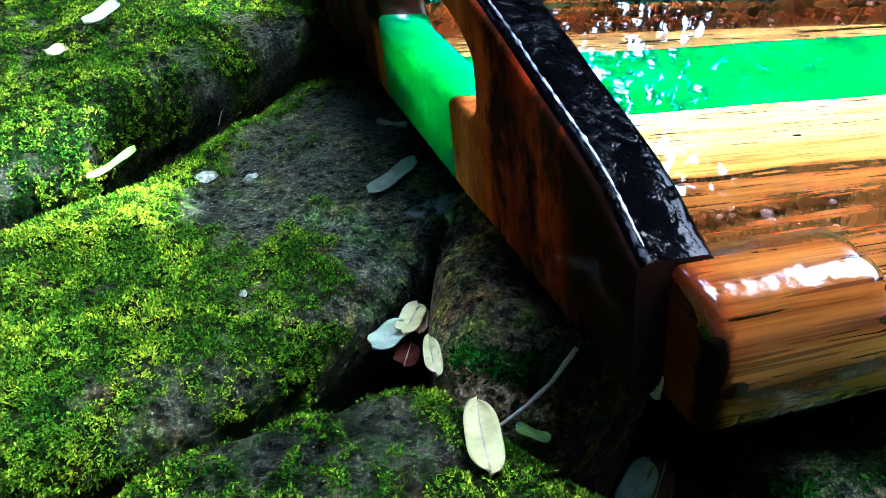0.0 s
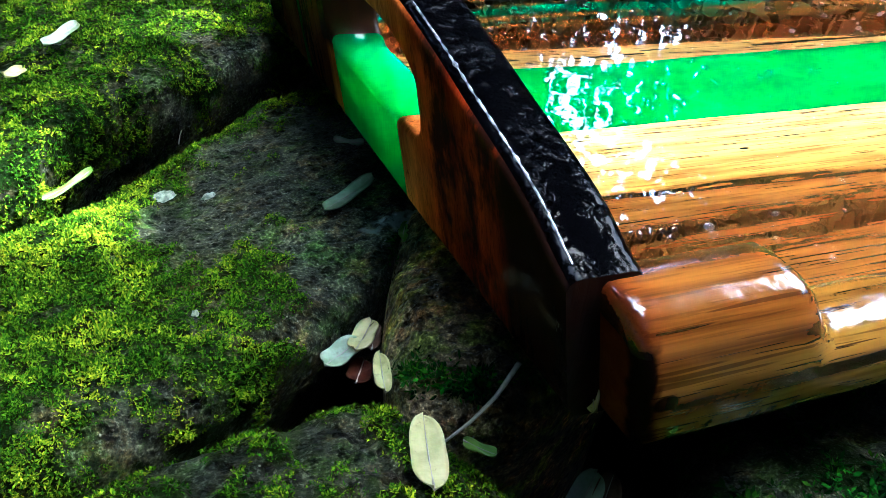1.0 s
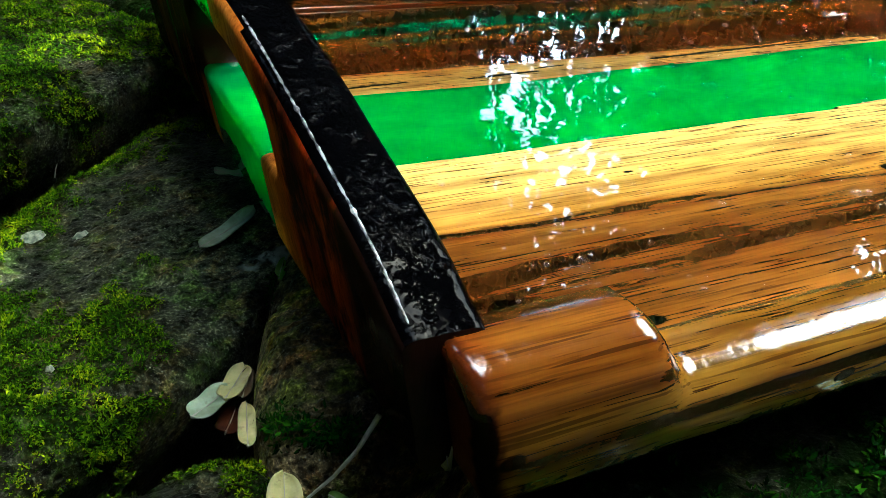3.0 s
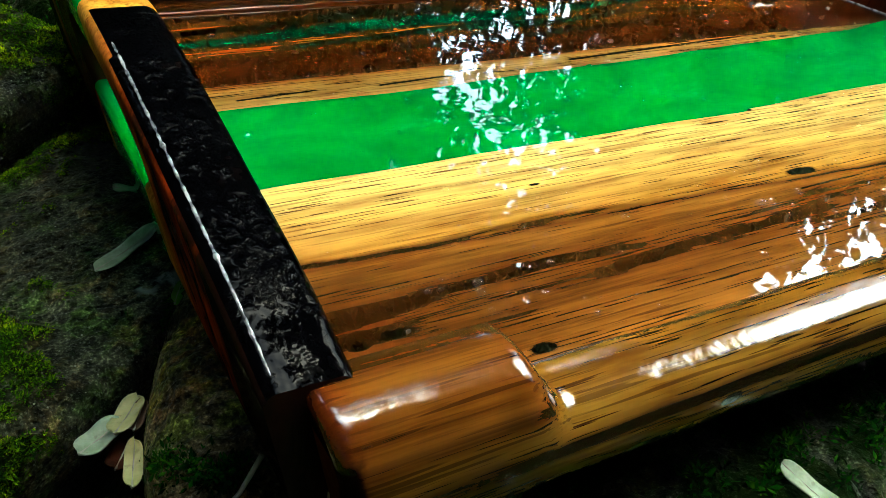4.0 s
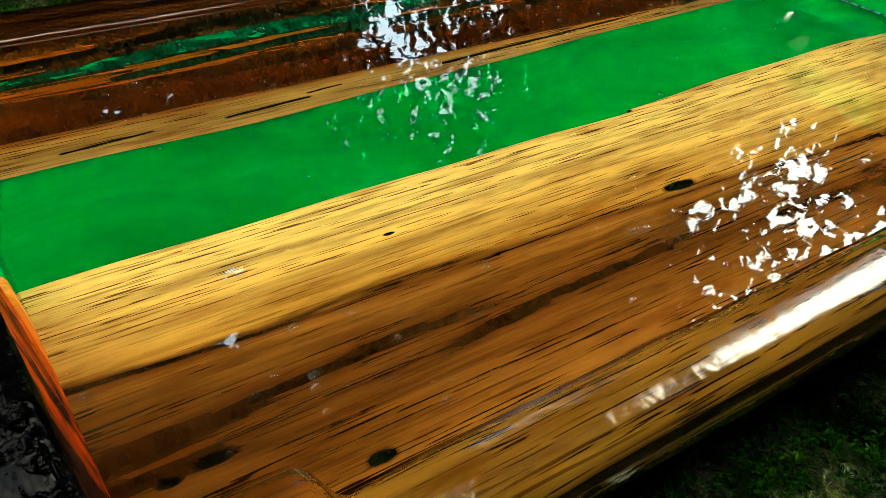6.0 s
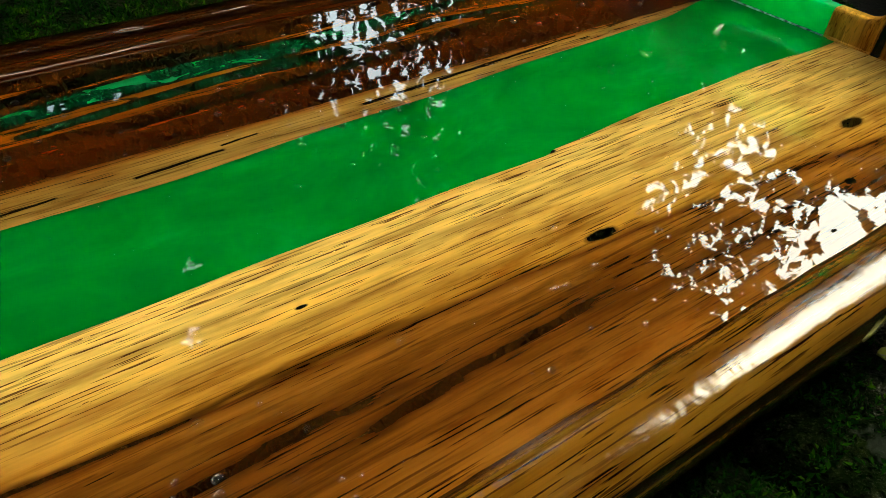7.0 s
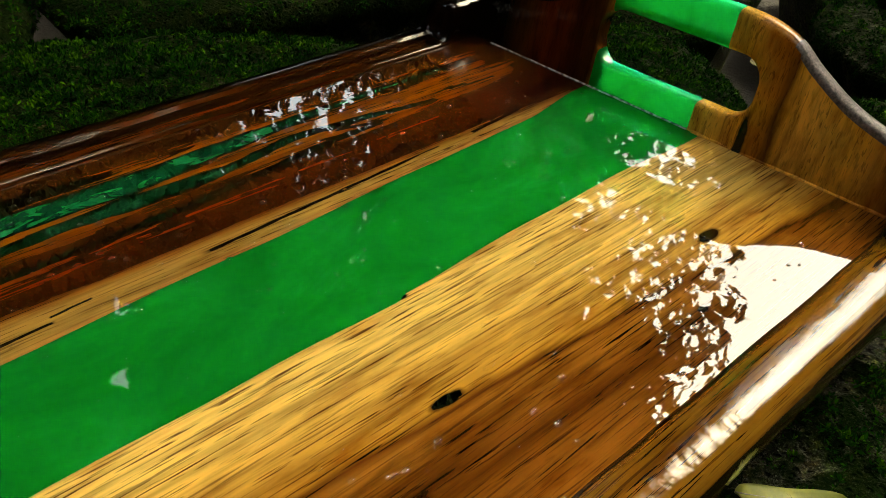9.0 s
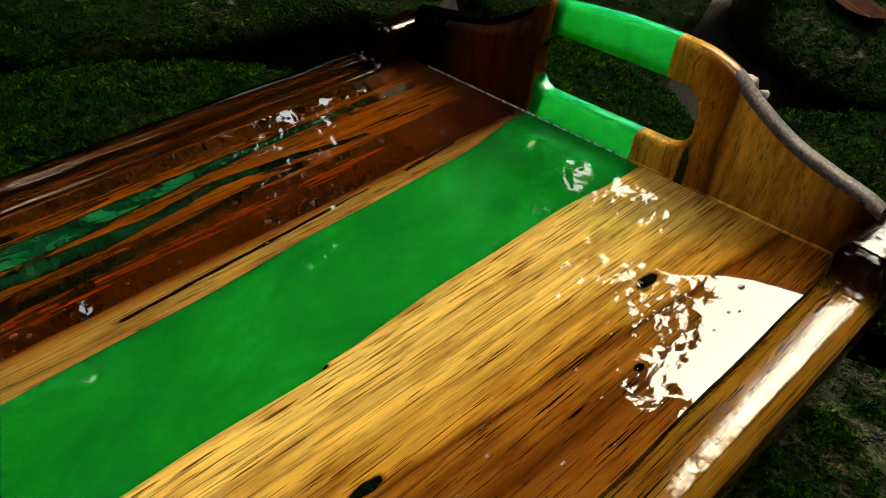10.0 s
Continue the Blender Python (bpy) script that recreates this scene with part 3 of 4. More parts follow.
def quads_mesh(name, v, f):
    """A mesh from arrays of places and four-cornered faces."""
    me = bpy.data.meshes.new(name)
    me.vertices.add(len(v))
    me.vertices.foreach_set("co", v.astype(np.float32).ravel())
    me.loops.add(f.size)
    me.loops.foreach_set("vertex_index", f.astype(np.int32).ravel())
    me.polygons.add(len(f))
    me.polygons.foreach_set("loop_start", np.arange(0, f.size, 4, dtype=np.int32))
    me.update(calc_edges=True)
    return me


def tufts(name, pos, nrm, size, rng, leaves=6):
    """Many small moss shoots, each a rosette of pointed leaflets, in one mesh."""
    k = len(pos)
    ref = np.where(np.abs(nrm[:, 2:3]) < 0.9, np.array([[0, 0, 1.0]]), np.array([[1.0, 0, 0]]))
    a = np.cross(nrm, ref)
    a /= np.linalg.norm(a, axis=1)[:, None]
    b = np.cross(nrm, a)
    verts, faces = [], []
    base = 0
    for j in range(leaves):
        ang = rng.uniform(0, 6.283, k)
        rise = rng.uniform(0.25, 1.1, k)
        side = np.cos(ang)[:, None] * a + np.sin(ang)[:, None] * b
        out = np.cos(rise)[:, None] * side + np.sin(rise)[:, None] * nrm
        wide = np.cross(out, nrm)
        wide /= np.linalg.norm(wide, axis=1)[:, None] + 1e-9
        ln = (size * rng.uniform(0.6, 1.25, k))[:, None]
        lift = nrm * ln * rng.uniform(0.0, 0.5, k)[:, None]
        root = pos + lift * 0.6
        mid = root + out * ln * 0.55
        tip = root + out * ln + nrm * ln * rng.uniform(-0.15, 0.1, k)[:, None]
        w = wide * ln * 0.18
        verts.append(np.stack([root, mid + w, tip, mid - w], 1).reshape(-1, 3))
        idx = base + np.arange(k) * 4
        faces.append(np.stack([idx, idx + 1, idx + 2, idx + 3], 1))
        base += 4 * k
    v, f = np.concatenate(verts), np.concatenate(faces)
    return quads_mesh(name, v, f)


def stone(corners, top, tilt=(0.0, 0.0), deep=0.11, flat=4.5, rough=0.006, moss=0.55, seed=1, rings=64, segs=150, bare=(), density=1.0, size=0.0027, material=None, side=-0.022, pitted=0.0007, sheet=True, most=5000,
          label="rounded grey volcanic stone with patches of green moss"):
    """One weathered paving boulder: rounded outline, flattish top, worn edges, moss on part of it."""
    rng = np.random.RandomState(seed)
    if sum(a[0] * b[1] - b[0] * a[1] for a, b in zip(corners, corners[1:] + corners[:1])) < 0:
        corners = corners[::-1]
    edge = smooth_outline(corners, segs)
    cx, cy = sum(p.x for p in edge) / segs, sum(p.y for p in edge) / segs
    verts, mask = [], []
    top_rings = int(rings * 0.72)
    prof = []
    for i in range(rings):
        if i < top_rings:
            u = (i + 0.4) / top_rings
            rho = min(0.9995, u / 0.78 * 0.86 if u < 0.78 else 0.86 + 0.14 * math.sin((u - 0.78) / 0.22 * math.pi / 2))
            h = (1 - rho ** flat) ** (1 / flat)
            prof.append((rho, (h - 1) * 0.028))
        else:
            u = (i - top_rings + 1) / (rings - top_rings)
            prof.append((1 - 0.2 * u ** 0.6, -0.028 - u * (deep - 0.028)))
    off = Vector((seed * 3.1, seed * 1.7, seed * 0.9))
    for rho, dz in prof:
        for p in edge:
            x, y = cx + (p.x - cx) * rho, cy + (p.y - cy) * rho
            z = top + dz + tilt[0] * (x - cx) + tilt[1] * (y - cy)
            q = Vector((x, y, z))
            d = noise.noise(q * 9 + off) * rough * 1.3 + noise.noise(q * 28 + off) * rough * 0.55 + noise.noise(q * 85 + off) * rough * 0.22
            if segs > 150 and rho > 0.12:
                d += pitted * (noise.noise(q * 260 + off) + 0.6 * noise.noise(q * 560 - off))
            m = moss + 0.45 * noise.noise(q * 13 - off) + 0.75 * noise.noise(q * 42 + off) + 0.8 * noise.noise(q * 130 + off)
            for bx, by, br in bare:
                m -= 1.1 * max(0.0, 1 - math.hypot(x - bx, y - by) / br)
            m -= max(0.0, (side - dz) * 30)
            m = min(1.0, max(0.0, m))
            grow = min(m, 0.5) * 0.005
            verts.append((x + (p.x - cx) * d * 2.5 * min(1, rho), y + (p.y - cy) * d * 2.5 * min(1, rho), z + d * (1 if rho < 0.97 else 0.3) + grow))
            mask.append(m)
    faces = []
    for i in range(rings - 1):
        for j in range(segs):
            k = (j + 1) % segs
            faces.append((i * segs + j, (i + 1) * segs + j, (i + 1) * segs + k, i * segs + k))
    verts.append((cx, cy, sum(v[2] for v in verts[:segs]) / segs))
    mask.append(sum(mask[:segs]) / segs)
    c = len(verts) - 1
    faces += [(c, j, (j + 1) % segs) for j in range(segs)]
    faces.append(tuple((rings - 1) * segs + j for j in range(segs - 1, -1, -1)))
    root = empty("stone", cx, cy, top - deep, label, "stone", "stones of the ground")
    me = mesh_of("boulder", verts, faces)
    at = me.attributes.new("moss", "FLOAT", "POINT")
    at.data.foreach_set("value", mask)
    part("boulder", me, material or M_STONE, root)
    # moss shoots
    va, ma = np.array(verts), np.array(mask)
    quads = np.array([f for f in faces if len(f) == 4])
    p0, p1, p2, p3 = (va[quads[:, i]] for i in range(4))
    cr = np.cross(p2 - p0, p3 - p1)
    area = 0.5 * np.linalg.norm(cr, axis=1)
    nz = cr / (np.linalg.norm(cr, axis=1)[:, None] + 1e-12)
    fm = ma[quads].mean(1)
    weight = area * np.clip((fm - 0.12) * 3.0, 0, 1) * (nz[:, 2] > -0.1)
    count = min(int(weight.sum() * 2200000 * density), most)
    if count > 20:
        heads = count // 9 + 1
        pick = rng.choice(len(quads), heads, p=weight / weight.sum())
        u, v = rng.rand(heads, 1), rng.rand(heads, 1)
        pos = (p0[pick] * (1 - u) + p1[pick] * u) * (1 - v) + (p3[pick] * (1 - u) + p2[pick] * u) * v
        # each cushion is a small dome of shoots
        own = rng.randint(0, heads, count)
        pick, wide = pick[own], (size * rng.uniform(0.7, 1.7, heads))[own][:, None]
        spread = rng.normal(0, 0.55, (count, 3))
        spread -= nz[pick] * (spread * nz[pick]).sum(1)[:, None]
        far = np.linalg.norm(spread, axis=1)[:, None]
        pos = pos[own] + spread * wide + nz[pick] * wide * (0.55 - 0.6 * far * far).clip(-0.3, 1)
        nn = nz[pick] + spread * 0.9 + rng.normal(0, 0.15, (count, 3))
        nn /= np.linalg.norm(nn, axis=1)[:, None]
        sz = size * (0.55 + 0.75 * np.clip(fm[pick], 0, 1)) * rng.uniform(0.7, 1.35, count)
        # stones away from the left side get the darkened moss copy
        tagged(part("moss", tufts("moss", pos, nn, sz, rng, 3), M_MOSS_DIM if sheet else M_MOSS, root, "green moss, colour darkened for dim light" if sheet else "bright green cushion moss", smooth=False), kind="stuff")
    return root


stone([(-0.012, 0.196), (-0.03, 0.24), (-0.055, 0.30), (-0.14, 0.37), (-0.28, 0.34), (-0.33, 0.18), (-0.27, 0.056), (-0.195, 0.046), (-0.162, 0.056), (-0.15, 0.082), (-0.128, 0.11), (-0.088, 0.142), (-0.042, 0.176)],
      -0.027, (0.05, 0.02), seed=3, flat=8.0, side=-0.025, sheet=False, size=0.0012, most=75000, segs=330, rings=150, moss=0.8, bare=[(-0.12, 0.33, 0.05), (-0.06, 0.165, 0.03), (-0.1, 0.14, 0.02)], label="large flat mossy stone with a bare worn edge")
broad = stone([(-0.022, 0.172), (0.03, 0.15), (0.045, 0.08), (-0.002, 0.022), (-0.042, -0.02), (-0.085, -0.05), (-0.12, -0.068), (-0.18, -0.084), (-0.27, -0.07), (-0.30, 0.0), (-0.2, 0.028), (-0.147, 0.063), (-0.095, 0.108)],
      -0.042, (0.03, 0.0), seed=5, flat=6.0, sheet=False, size=0.0012, most=85000, segs=360, rings=160, moss=0.74, bare=[(-0.03, 0.11, 0.075), (-0.045, 0.035, 0.085), (-0.025, 0.0, 0.06), (-0.09, 0.06, 0.035), (-0.1, 0.03, 0.03), (-0.075, -0.036, 0.028), (-0.046, -0.02, 0.035)], label="broad grey stone, mossy along its outer half, bare beside the tray")
stone([(-0.004, 0.014), (-0.026, 0.0), (-0.05, -0.048), (-0.056, -0.088), (-0.03, -0.1), (0.0, -0.092), (0.05, -0.06), (0.05, 0.0)],
      -0.03, (0.12, 0.12), seed=8, moss=-0.3, rough=0.008, segs=320, rings=150, pitted=0.0011, material=M_STONE_B, label="small rough brown stone wedged under the tray")
stone([(-0.062, -0.074), (-0.11, -0.08), (-0.158, -0.098), (-0.185, -0.15), (-0.19, -0.25), (-0.08, -0.28), (0.0, -0.25), (0.005, -0.18), (-0.03, -0.135), (-0.048, -0.1)],
      -0.043, (0.03, 0.0), seed=11, sheet=False, size=0.0012, most=55000, segs=280, rings=130, moss=0.82, bare=[(-0.085, -0.102, 0.036), (-0.118, -0.09, 0.022)], label="low mossy stone with a dark bare patch")
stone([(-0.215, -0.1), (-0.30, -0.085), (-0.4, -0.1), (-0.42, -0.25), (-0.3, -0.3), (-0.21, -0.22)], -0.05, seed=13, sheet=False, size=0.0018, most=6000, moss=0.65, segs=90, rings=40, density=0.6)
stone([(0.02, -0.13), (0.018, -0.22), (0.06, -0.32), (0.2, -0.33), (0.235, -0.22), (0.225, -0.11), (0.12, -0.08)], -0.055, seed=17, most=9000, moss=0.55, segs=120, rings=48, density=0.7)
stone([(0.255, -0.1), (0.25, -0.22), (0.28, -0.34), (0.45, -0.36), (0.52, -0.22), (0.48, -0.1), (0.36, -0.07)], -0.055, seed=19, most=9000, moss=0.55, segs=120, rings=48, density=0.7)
stone([(0.07, -0.05), (0.22, -0.06), (0.24, 0.05), (0.21, 0.17), (0.09, 0.18), (0.05, 0.06)], -0.0225, seed=23, moss=0.1, rough=0.004, segs=70, rings=30, density=0.3, label="grey stone hidden under the tray")
stone([(0.26, -0.05), (0.42, -0.05), (0.46, 0.06), (0.43, 0.17), (0.29, 0.18), (0.255, 0.06)], -0.0225, seed=29, moss=0.1, rough=0.004, segs=70, rings=30, density=0.3, label="grey stone hidden under the tray")
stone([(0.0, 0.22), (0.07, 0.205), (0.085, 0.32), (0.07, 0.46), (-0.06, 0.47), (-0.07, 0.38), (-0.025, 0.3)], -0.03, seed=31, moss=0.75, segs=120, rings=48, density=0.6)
stone([(0.10, 0.205), (0.27, 0.2), (0.43, 0.2), (0.445, 0.27), (0.38, 0.345), (0.28, 0.41), (0.12, 0.45), (0.095, 0.32)], -0.016, seed=37, most=22000, moss=1.05, segs=140, rings=56, density=0.8, label="large stone overgrown with green moss, coloured dimmer")
stone([(0.3, 0.47), (0.40, 0.39), (0.53, 0.355), (0.63, 0.31), (0.76, 0.45), (0.62, 0.68), (0.36, 0.68)], -0.022, seed=41, most=12000, moss=1.05, segs=130, rings=52, density=0.5, label="large stone overgrown with green moss, coloured dimmer")
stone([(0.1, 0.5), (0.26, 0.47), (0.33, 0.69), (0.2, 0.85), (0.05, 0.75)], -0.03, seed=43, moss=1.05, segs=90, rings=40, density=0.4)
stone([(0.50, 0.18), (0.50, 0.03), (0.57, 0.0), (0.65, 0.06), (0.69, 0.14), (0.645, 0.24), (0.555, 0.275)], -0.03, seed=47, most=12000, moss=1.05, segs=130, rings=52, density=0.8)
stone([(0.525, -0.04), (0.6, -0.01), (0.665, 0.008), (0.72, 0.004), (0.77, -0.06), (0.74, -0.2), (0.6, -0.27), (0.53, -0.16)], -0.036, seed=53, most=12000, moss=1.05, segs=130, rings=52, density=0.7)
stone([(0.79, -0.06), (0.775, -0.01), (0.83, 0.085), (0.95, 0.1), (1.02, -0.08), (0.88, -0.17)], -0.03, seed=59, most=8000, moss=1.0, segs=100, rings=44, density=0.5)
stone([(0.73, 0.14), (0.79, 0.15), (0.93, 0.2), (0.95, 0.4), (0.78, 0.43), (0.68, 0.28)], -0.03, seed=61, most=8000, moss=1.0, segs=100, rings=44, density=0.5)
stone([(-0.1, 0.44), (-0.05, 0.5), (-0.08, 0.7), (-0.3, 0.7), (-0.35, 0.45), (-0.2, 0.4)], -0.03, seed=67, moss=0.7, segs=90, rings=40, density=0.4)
for k in range(26):
    a = k * 2.399
    r = 0.95 + 0.08 * k
    x, y = 0.2 + r * math.cos(a), 0.15 + r * math.sin(a) * 0.95
    stone([(x + (0.15 + 0.05 * math.sin(k + 3 * j)) * math.cos(j * 1.047), y + (0.14 + 0.04 * math.cos(2 * k + j)) * math.sin(j * 1.047)) for j in range(6)],
          -0.04, seed=100 + k, moss=0.6, segs=40, rings=20, most=300, size=0.006)

bed = {}
for ob in bpy.data.objects:
    if ob.name.split(".")[0] == "boulder":
        me = ob.data
        bed[ob.name] = BVHTree.FromPolygons([v.co[:] for v in me.vertices], [p.vertices[:] for p in me.polygons])


def lie(x, y, z, up=0.002):
    """Height of the stone under a small thing, so that it is not buried."""
    tops = [z]
    for tree in bed.values():
        for dx, dy in ((0, 0), (0.004, 0.003), (-0.004, -0.003), (0.003, -0.004), (-0.003, 0.004)):
            spot = tree.ray_cast(Vector((x + dx, y + dy, 0.2)), Vector((0, 0, -1)))[0]
            if spot is not None and z < spot.z + up < z + 0.012:
                tops.append(spot.z + up)
    return max(tops)


def lichen(x, y, r, seed):
    """A thin crust of pale lichen with a ragged edge on the broad stone."""
    z0 = lie(x, y, -0.046) - 0.0022
    pts, faces = [(x, y, z0 + 0.0011)], []
    for k, (f, h) in enumerate(((0.6, 0.0010), (1.0, -0.001))):
        for j in range(28):
            a = 6.2832 * j / 28
            w = r * f * (1 + 0.45 * noise.noise(Vector((2.2 * math.cos(a), 2.2 * math.sin(a), seed))))
            px, py = x + 1.5 * w * math.cos(a), y + 0.8 * w * math.sin(a)
            pts.append((px, py, lie(px, py, -0.046) - 0.002 + h))
    faces += [(0, 1 + j, 1 + (j + 1) % 28) for j in range(28)]
    faces += [(1 + j, 29 + j, 29 + (j + 1) % 28, 1 + (j + 1) % 28) for j in range(28)]
    return part("lichen", mesh_of("lichen", pts, faces), M_LICHEN, broad, "pale grey lichen crust")


lichen(-0.108, 0.0665, 0.0034, 1)
lichen(-0.0905, 0.0600, 0.0022, 4)
lichen(-0.1089, -0.0275, 0.0009, 7)

# ---- the tray ----
tray = empty("serving_tray", 0.225, 0.034, -0.0155, "long varnished wooden serving tray with a green resin river", "tray")


def edge_near(x):
    return -0.001 + 0.0006 * math.sin(61 * x + 1) + 0.0008 * math.sin(23 * x) + 0.003 * smooth01(0.1, 0.22, x) - 0.0026 * smooth01(0.2555, 0.249, x) * smooth01(0.17, 0.235, x) + 0.0035 * smooth01(0.25, 0.42, x) - 0.002 * smooth01(0.43, 0.49, x)


def edge_far(x):
    return 0.0685 + 0.0006 * math.sin(47 * x) + 0.0008 * math.sin(19 * x + 2) + 0.0045 * smooth01(0.08, 0.22, x) + 0.008 * smooth01(0.22, 0.43, x) + 0.011 * smooth01(0.42, 0.49, x)


def slab(low, high, x0=-0.0165, x1=0.4935, steps=170):
    """A flush board of the tray's floor between two wavy long edges."""
    rings = []
    for i in range(steps + 1):
        x = x0 + (x1 - x0) * i / steps
        a, b = low(x), high(x)
        rings.append([(x, a, 0.0), (x, b, 0.0), (x, b, -0.0155), (x, a, -0.0155)])
    v, f = loft(rings)
    return mesh_of("slab", v, f)


part("near_board", slab(lambda x: -0.1195, edge_near), M_NEAR, tray, "golden sapwood running into brown heartwood, black knots", smooth=False)
part("resin_river", slab(edge_near, edge_far), M_RESIN, tray, "glossy cloudy green epoxy resin", smooth=False)
part("far_board", slab(edge_far, lambda x: 0.196), M_FAR, tray, "dark red-brown wood with green resin-filled cracks", smooth=False)

MID = [(-0.1195, 0.0004), (-0.121, 0.0012), (-0.1235, 0.0042), (-0.1265, 0.0078), (-0.13, 0.0095), (-0.1365, 0.0104), (-0.142, 0.0103), (-0.1462, 0.0086), (-0.1492, 0.005), (-0.1508, -0.0015), (-0.1498, -0.0105), (-0.1465, -0.0153), (-0.1195, -0.0155)]
END = [(-0.1195, 0.0004), (-0.12, 0.008), (-0.1205, 0.0165), (-0.122, 0.0225), (-0.1255, 0.0256), (-0.1325, 0.0266), (-0.1395, 0.0262), (-0.1455, 0.0242), (-0.149, 0.019), (-0.1508, 0.0105), (-0.1504, -0.0105), (-0.1465, -0.0153), (-0.1195, -0.0155)]


FAR = [(-0.1185, 0.0004), (-0.1192, 0.0016), (-0.1215, 0.0024), (-0.125, 0.0027), (-0.128, 0.0030), (-0.1365, 0.0042), (-0.1375, 0.0052), (-0.1465, 0.0056), (-0.1502, 0.003), (-0.1508, -0.007), (-0.1495, -0.0125), (-0.1465, -0.0153), (-0.1185, -0.0155)]


def rail(mirror, x0, x1, left, right):
    """A low rounded side rail that steps up to a block at either end."""
    xs = [x0, x0 + 0.0006, x0 + 0.0018, x0 + 0.004] + [x0 + 0.004 + (x1 - x0 - 0.008) * i / 150 for i in range(1, 150)] + [x1 - 0.004, x1 - 0.0018, x1 - 0.0006, x1]
    rings = []
    for x in xs:
        w = max(1 - smooth01(left[0], left[1], x), smooth01(right[0], right[1], x))
        d = min(x - x0, x1 - x)
        inset = 0.0036 * (1 - math.sqrt(max(0, 1 - (1 - min(1, d / 0.004)) ** 2)))
        ring = []
        for (ya, za), (yb, zb) in zip(FAR if mirror else MID, END):
            y, z = ya + (yb - ya) * w, za + (zb - za) * w
            y += inset * (1 if y < -0.135 else -1)
            z += inset * (-1 if z > 0.004 else 1 if z < -0.008 else 0)
            wob = 0.0004 * noise.noise(Vector((x * 40, y * 30, z * 30 + mirror)))
            slant = 0.2 * (0.026 - z) * (1 - smooth01(x0, x0 + 0.03, x) - smooth01(x1 - 0.03, x1, x))
            ring.append((x + slant, (0.076 - y if mirror else y) + wob, z + wob))
        rings.append(ring[::-1] if mirror else ring)
    v, f = loft(rings)
    return mesh_of("side_rail", v, f)


part("side_rail", rail(0, -0.0295, 0.514, (0.021, 0.035), (0.452, 0.469)), M_RAIL, tray, "rounded near rail with stepped corner blocks")
part("side_rail", rail(1, -0.034, 0.514, (-0.016, -0.006), (0.462, 0.475)), M_FAR_RAIL, tray, "dark red-brown far rail with stepped corner blocks")

LEFT_TOP = [(-0.145, 0.022), (-0.133, 0.0275), (-0.125, 0.0315), (-0.114, 0.0385), (-0.1, 0.044), (-0.08, 0.05), (-0.057, 0.0575), (-0.034, 0.0635), (-0.011, 0.0675), (0.03, 0.0695), (0.067, 0.067), (0.083, 0.062),
            (0.1, 0.054), (0.13, 0.043), (0.163, 0.036), (0.19, 0.03), (0.215, 0.024)]
RIGHT_TOP = [(-0.145, 0.022), (-0.1275, 0.0305), (-0.117, 0.0345), (-0.1, 0.0385), (-0.0735, 0.0465), (-0.0493, 0.059), (-0.033, 0.0695), (-0.011, 0.0752), (0.03, 0.0762), (0.067, 0.0738), (0.088, 0.0712),
             (0.1, 0.0645), (0.125, 0.0505), (0.15, 0.0435), (0.19, 0.037), (0.215, 0.033)]


def top_of(y, line):
    for k in range(len(line) - 1):
        (a, za), (b, zb) = line[k], line[k + 1]
        if y <= b:
            ma = (zb - line[k - 1][1]) / (b - line[k - 1][0]) if k else (zb - za) / (b - a)
            mb = (line[k + 2][1] - za) / (line[k + 2][0] - a) if k + 2 < len(line) else (zb - za) / (b - a)
            t, h = (y - a) / (b - a), b - a
            return (2 * t ** 3 - 3 * t * t + 1) * za + (t ** 3 - 2 * t * t + t) * h * ma + (3 * t * t - 2 * t ** 3) * zb + (t ** 3 - t * t) * h * mb
    return line[-1][1]


def slot_at(y, slot):
    """The hand hole's lower and upper edge at y, or None beside it."""
    a, b, lo, hi, ease = slot
    if not a < y < b:
        return None
    e = min(y - a, b - y)
    k = math.sqrt(max(0.0, 1 - (1 - min(1, e / 0.015)) ** 2))
    up = math.sqrt(max(0.0, 1 - (1 - min(1, (y - a) / ease)) ** 2)) if y - a < b - y else k
    mid, half = (lo + hi) / 2, (hi - lo) / 2
    return mid - half * k, mid + half * up


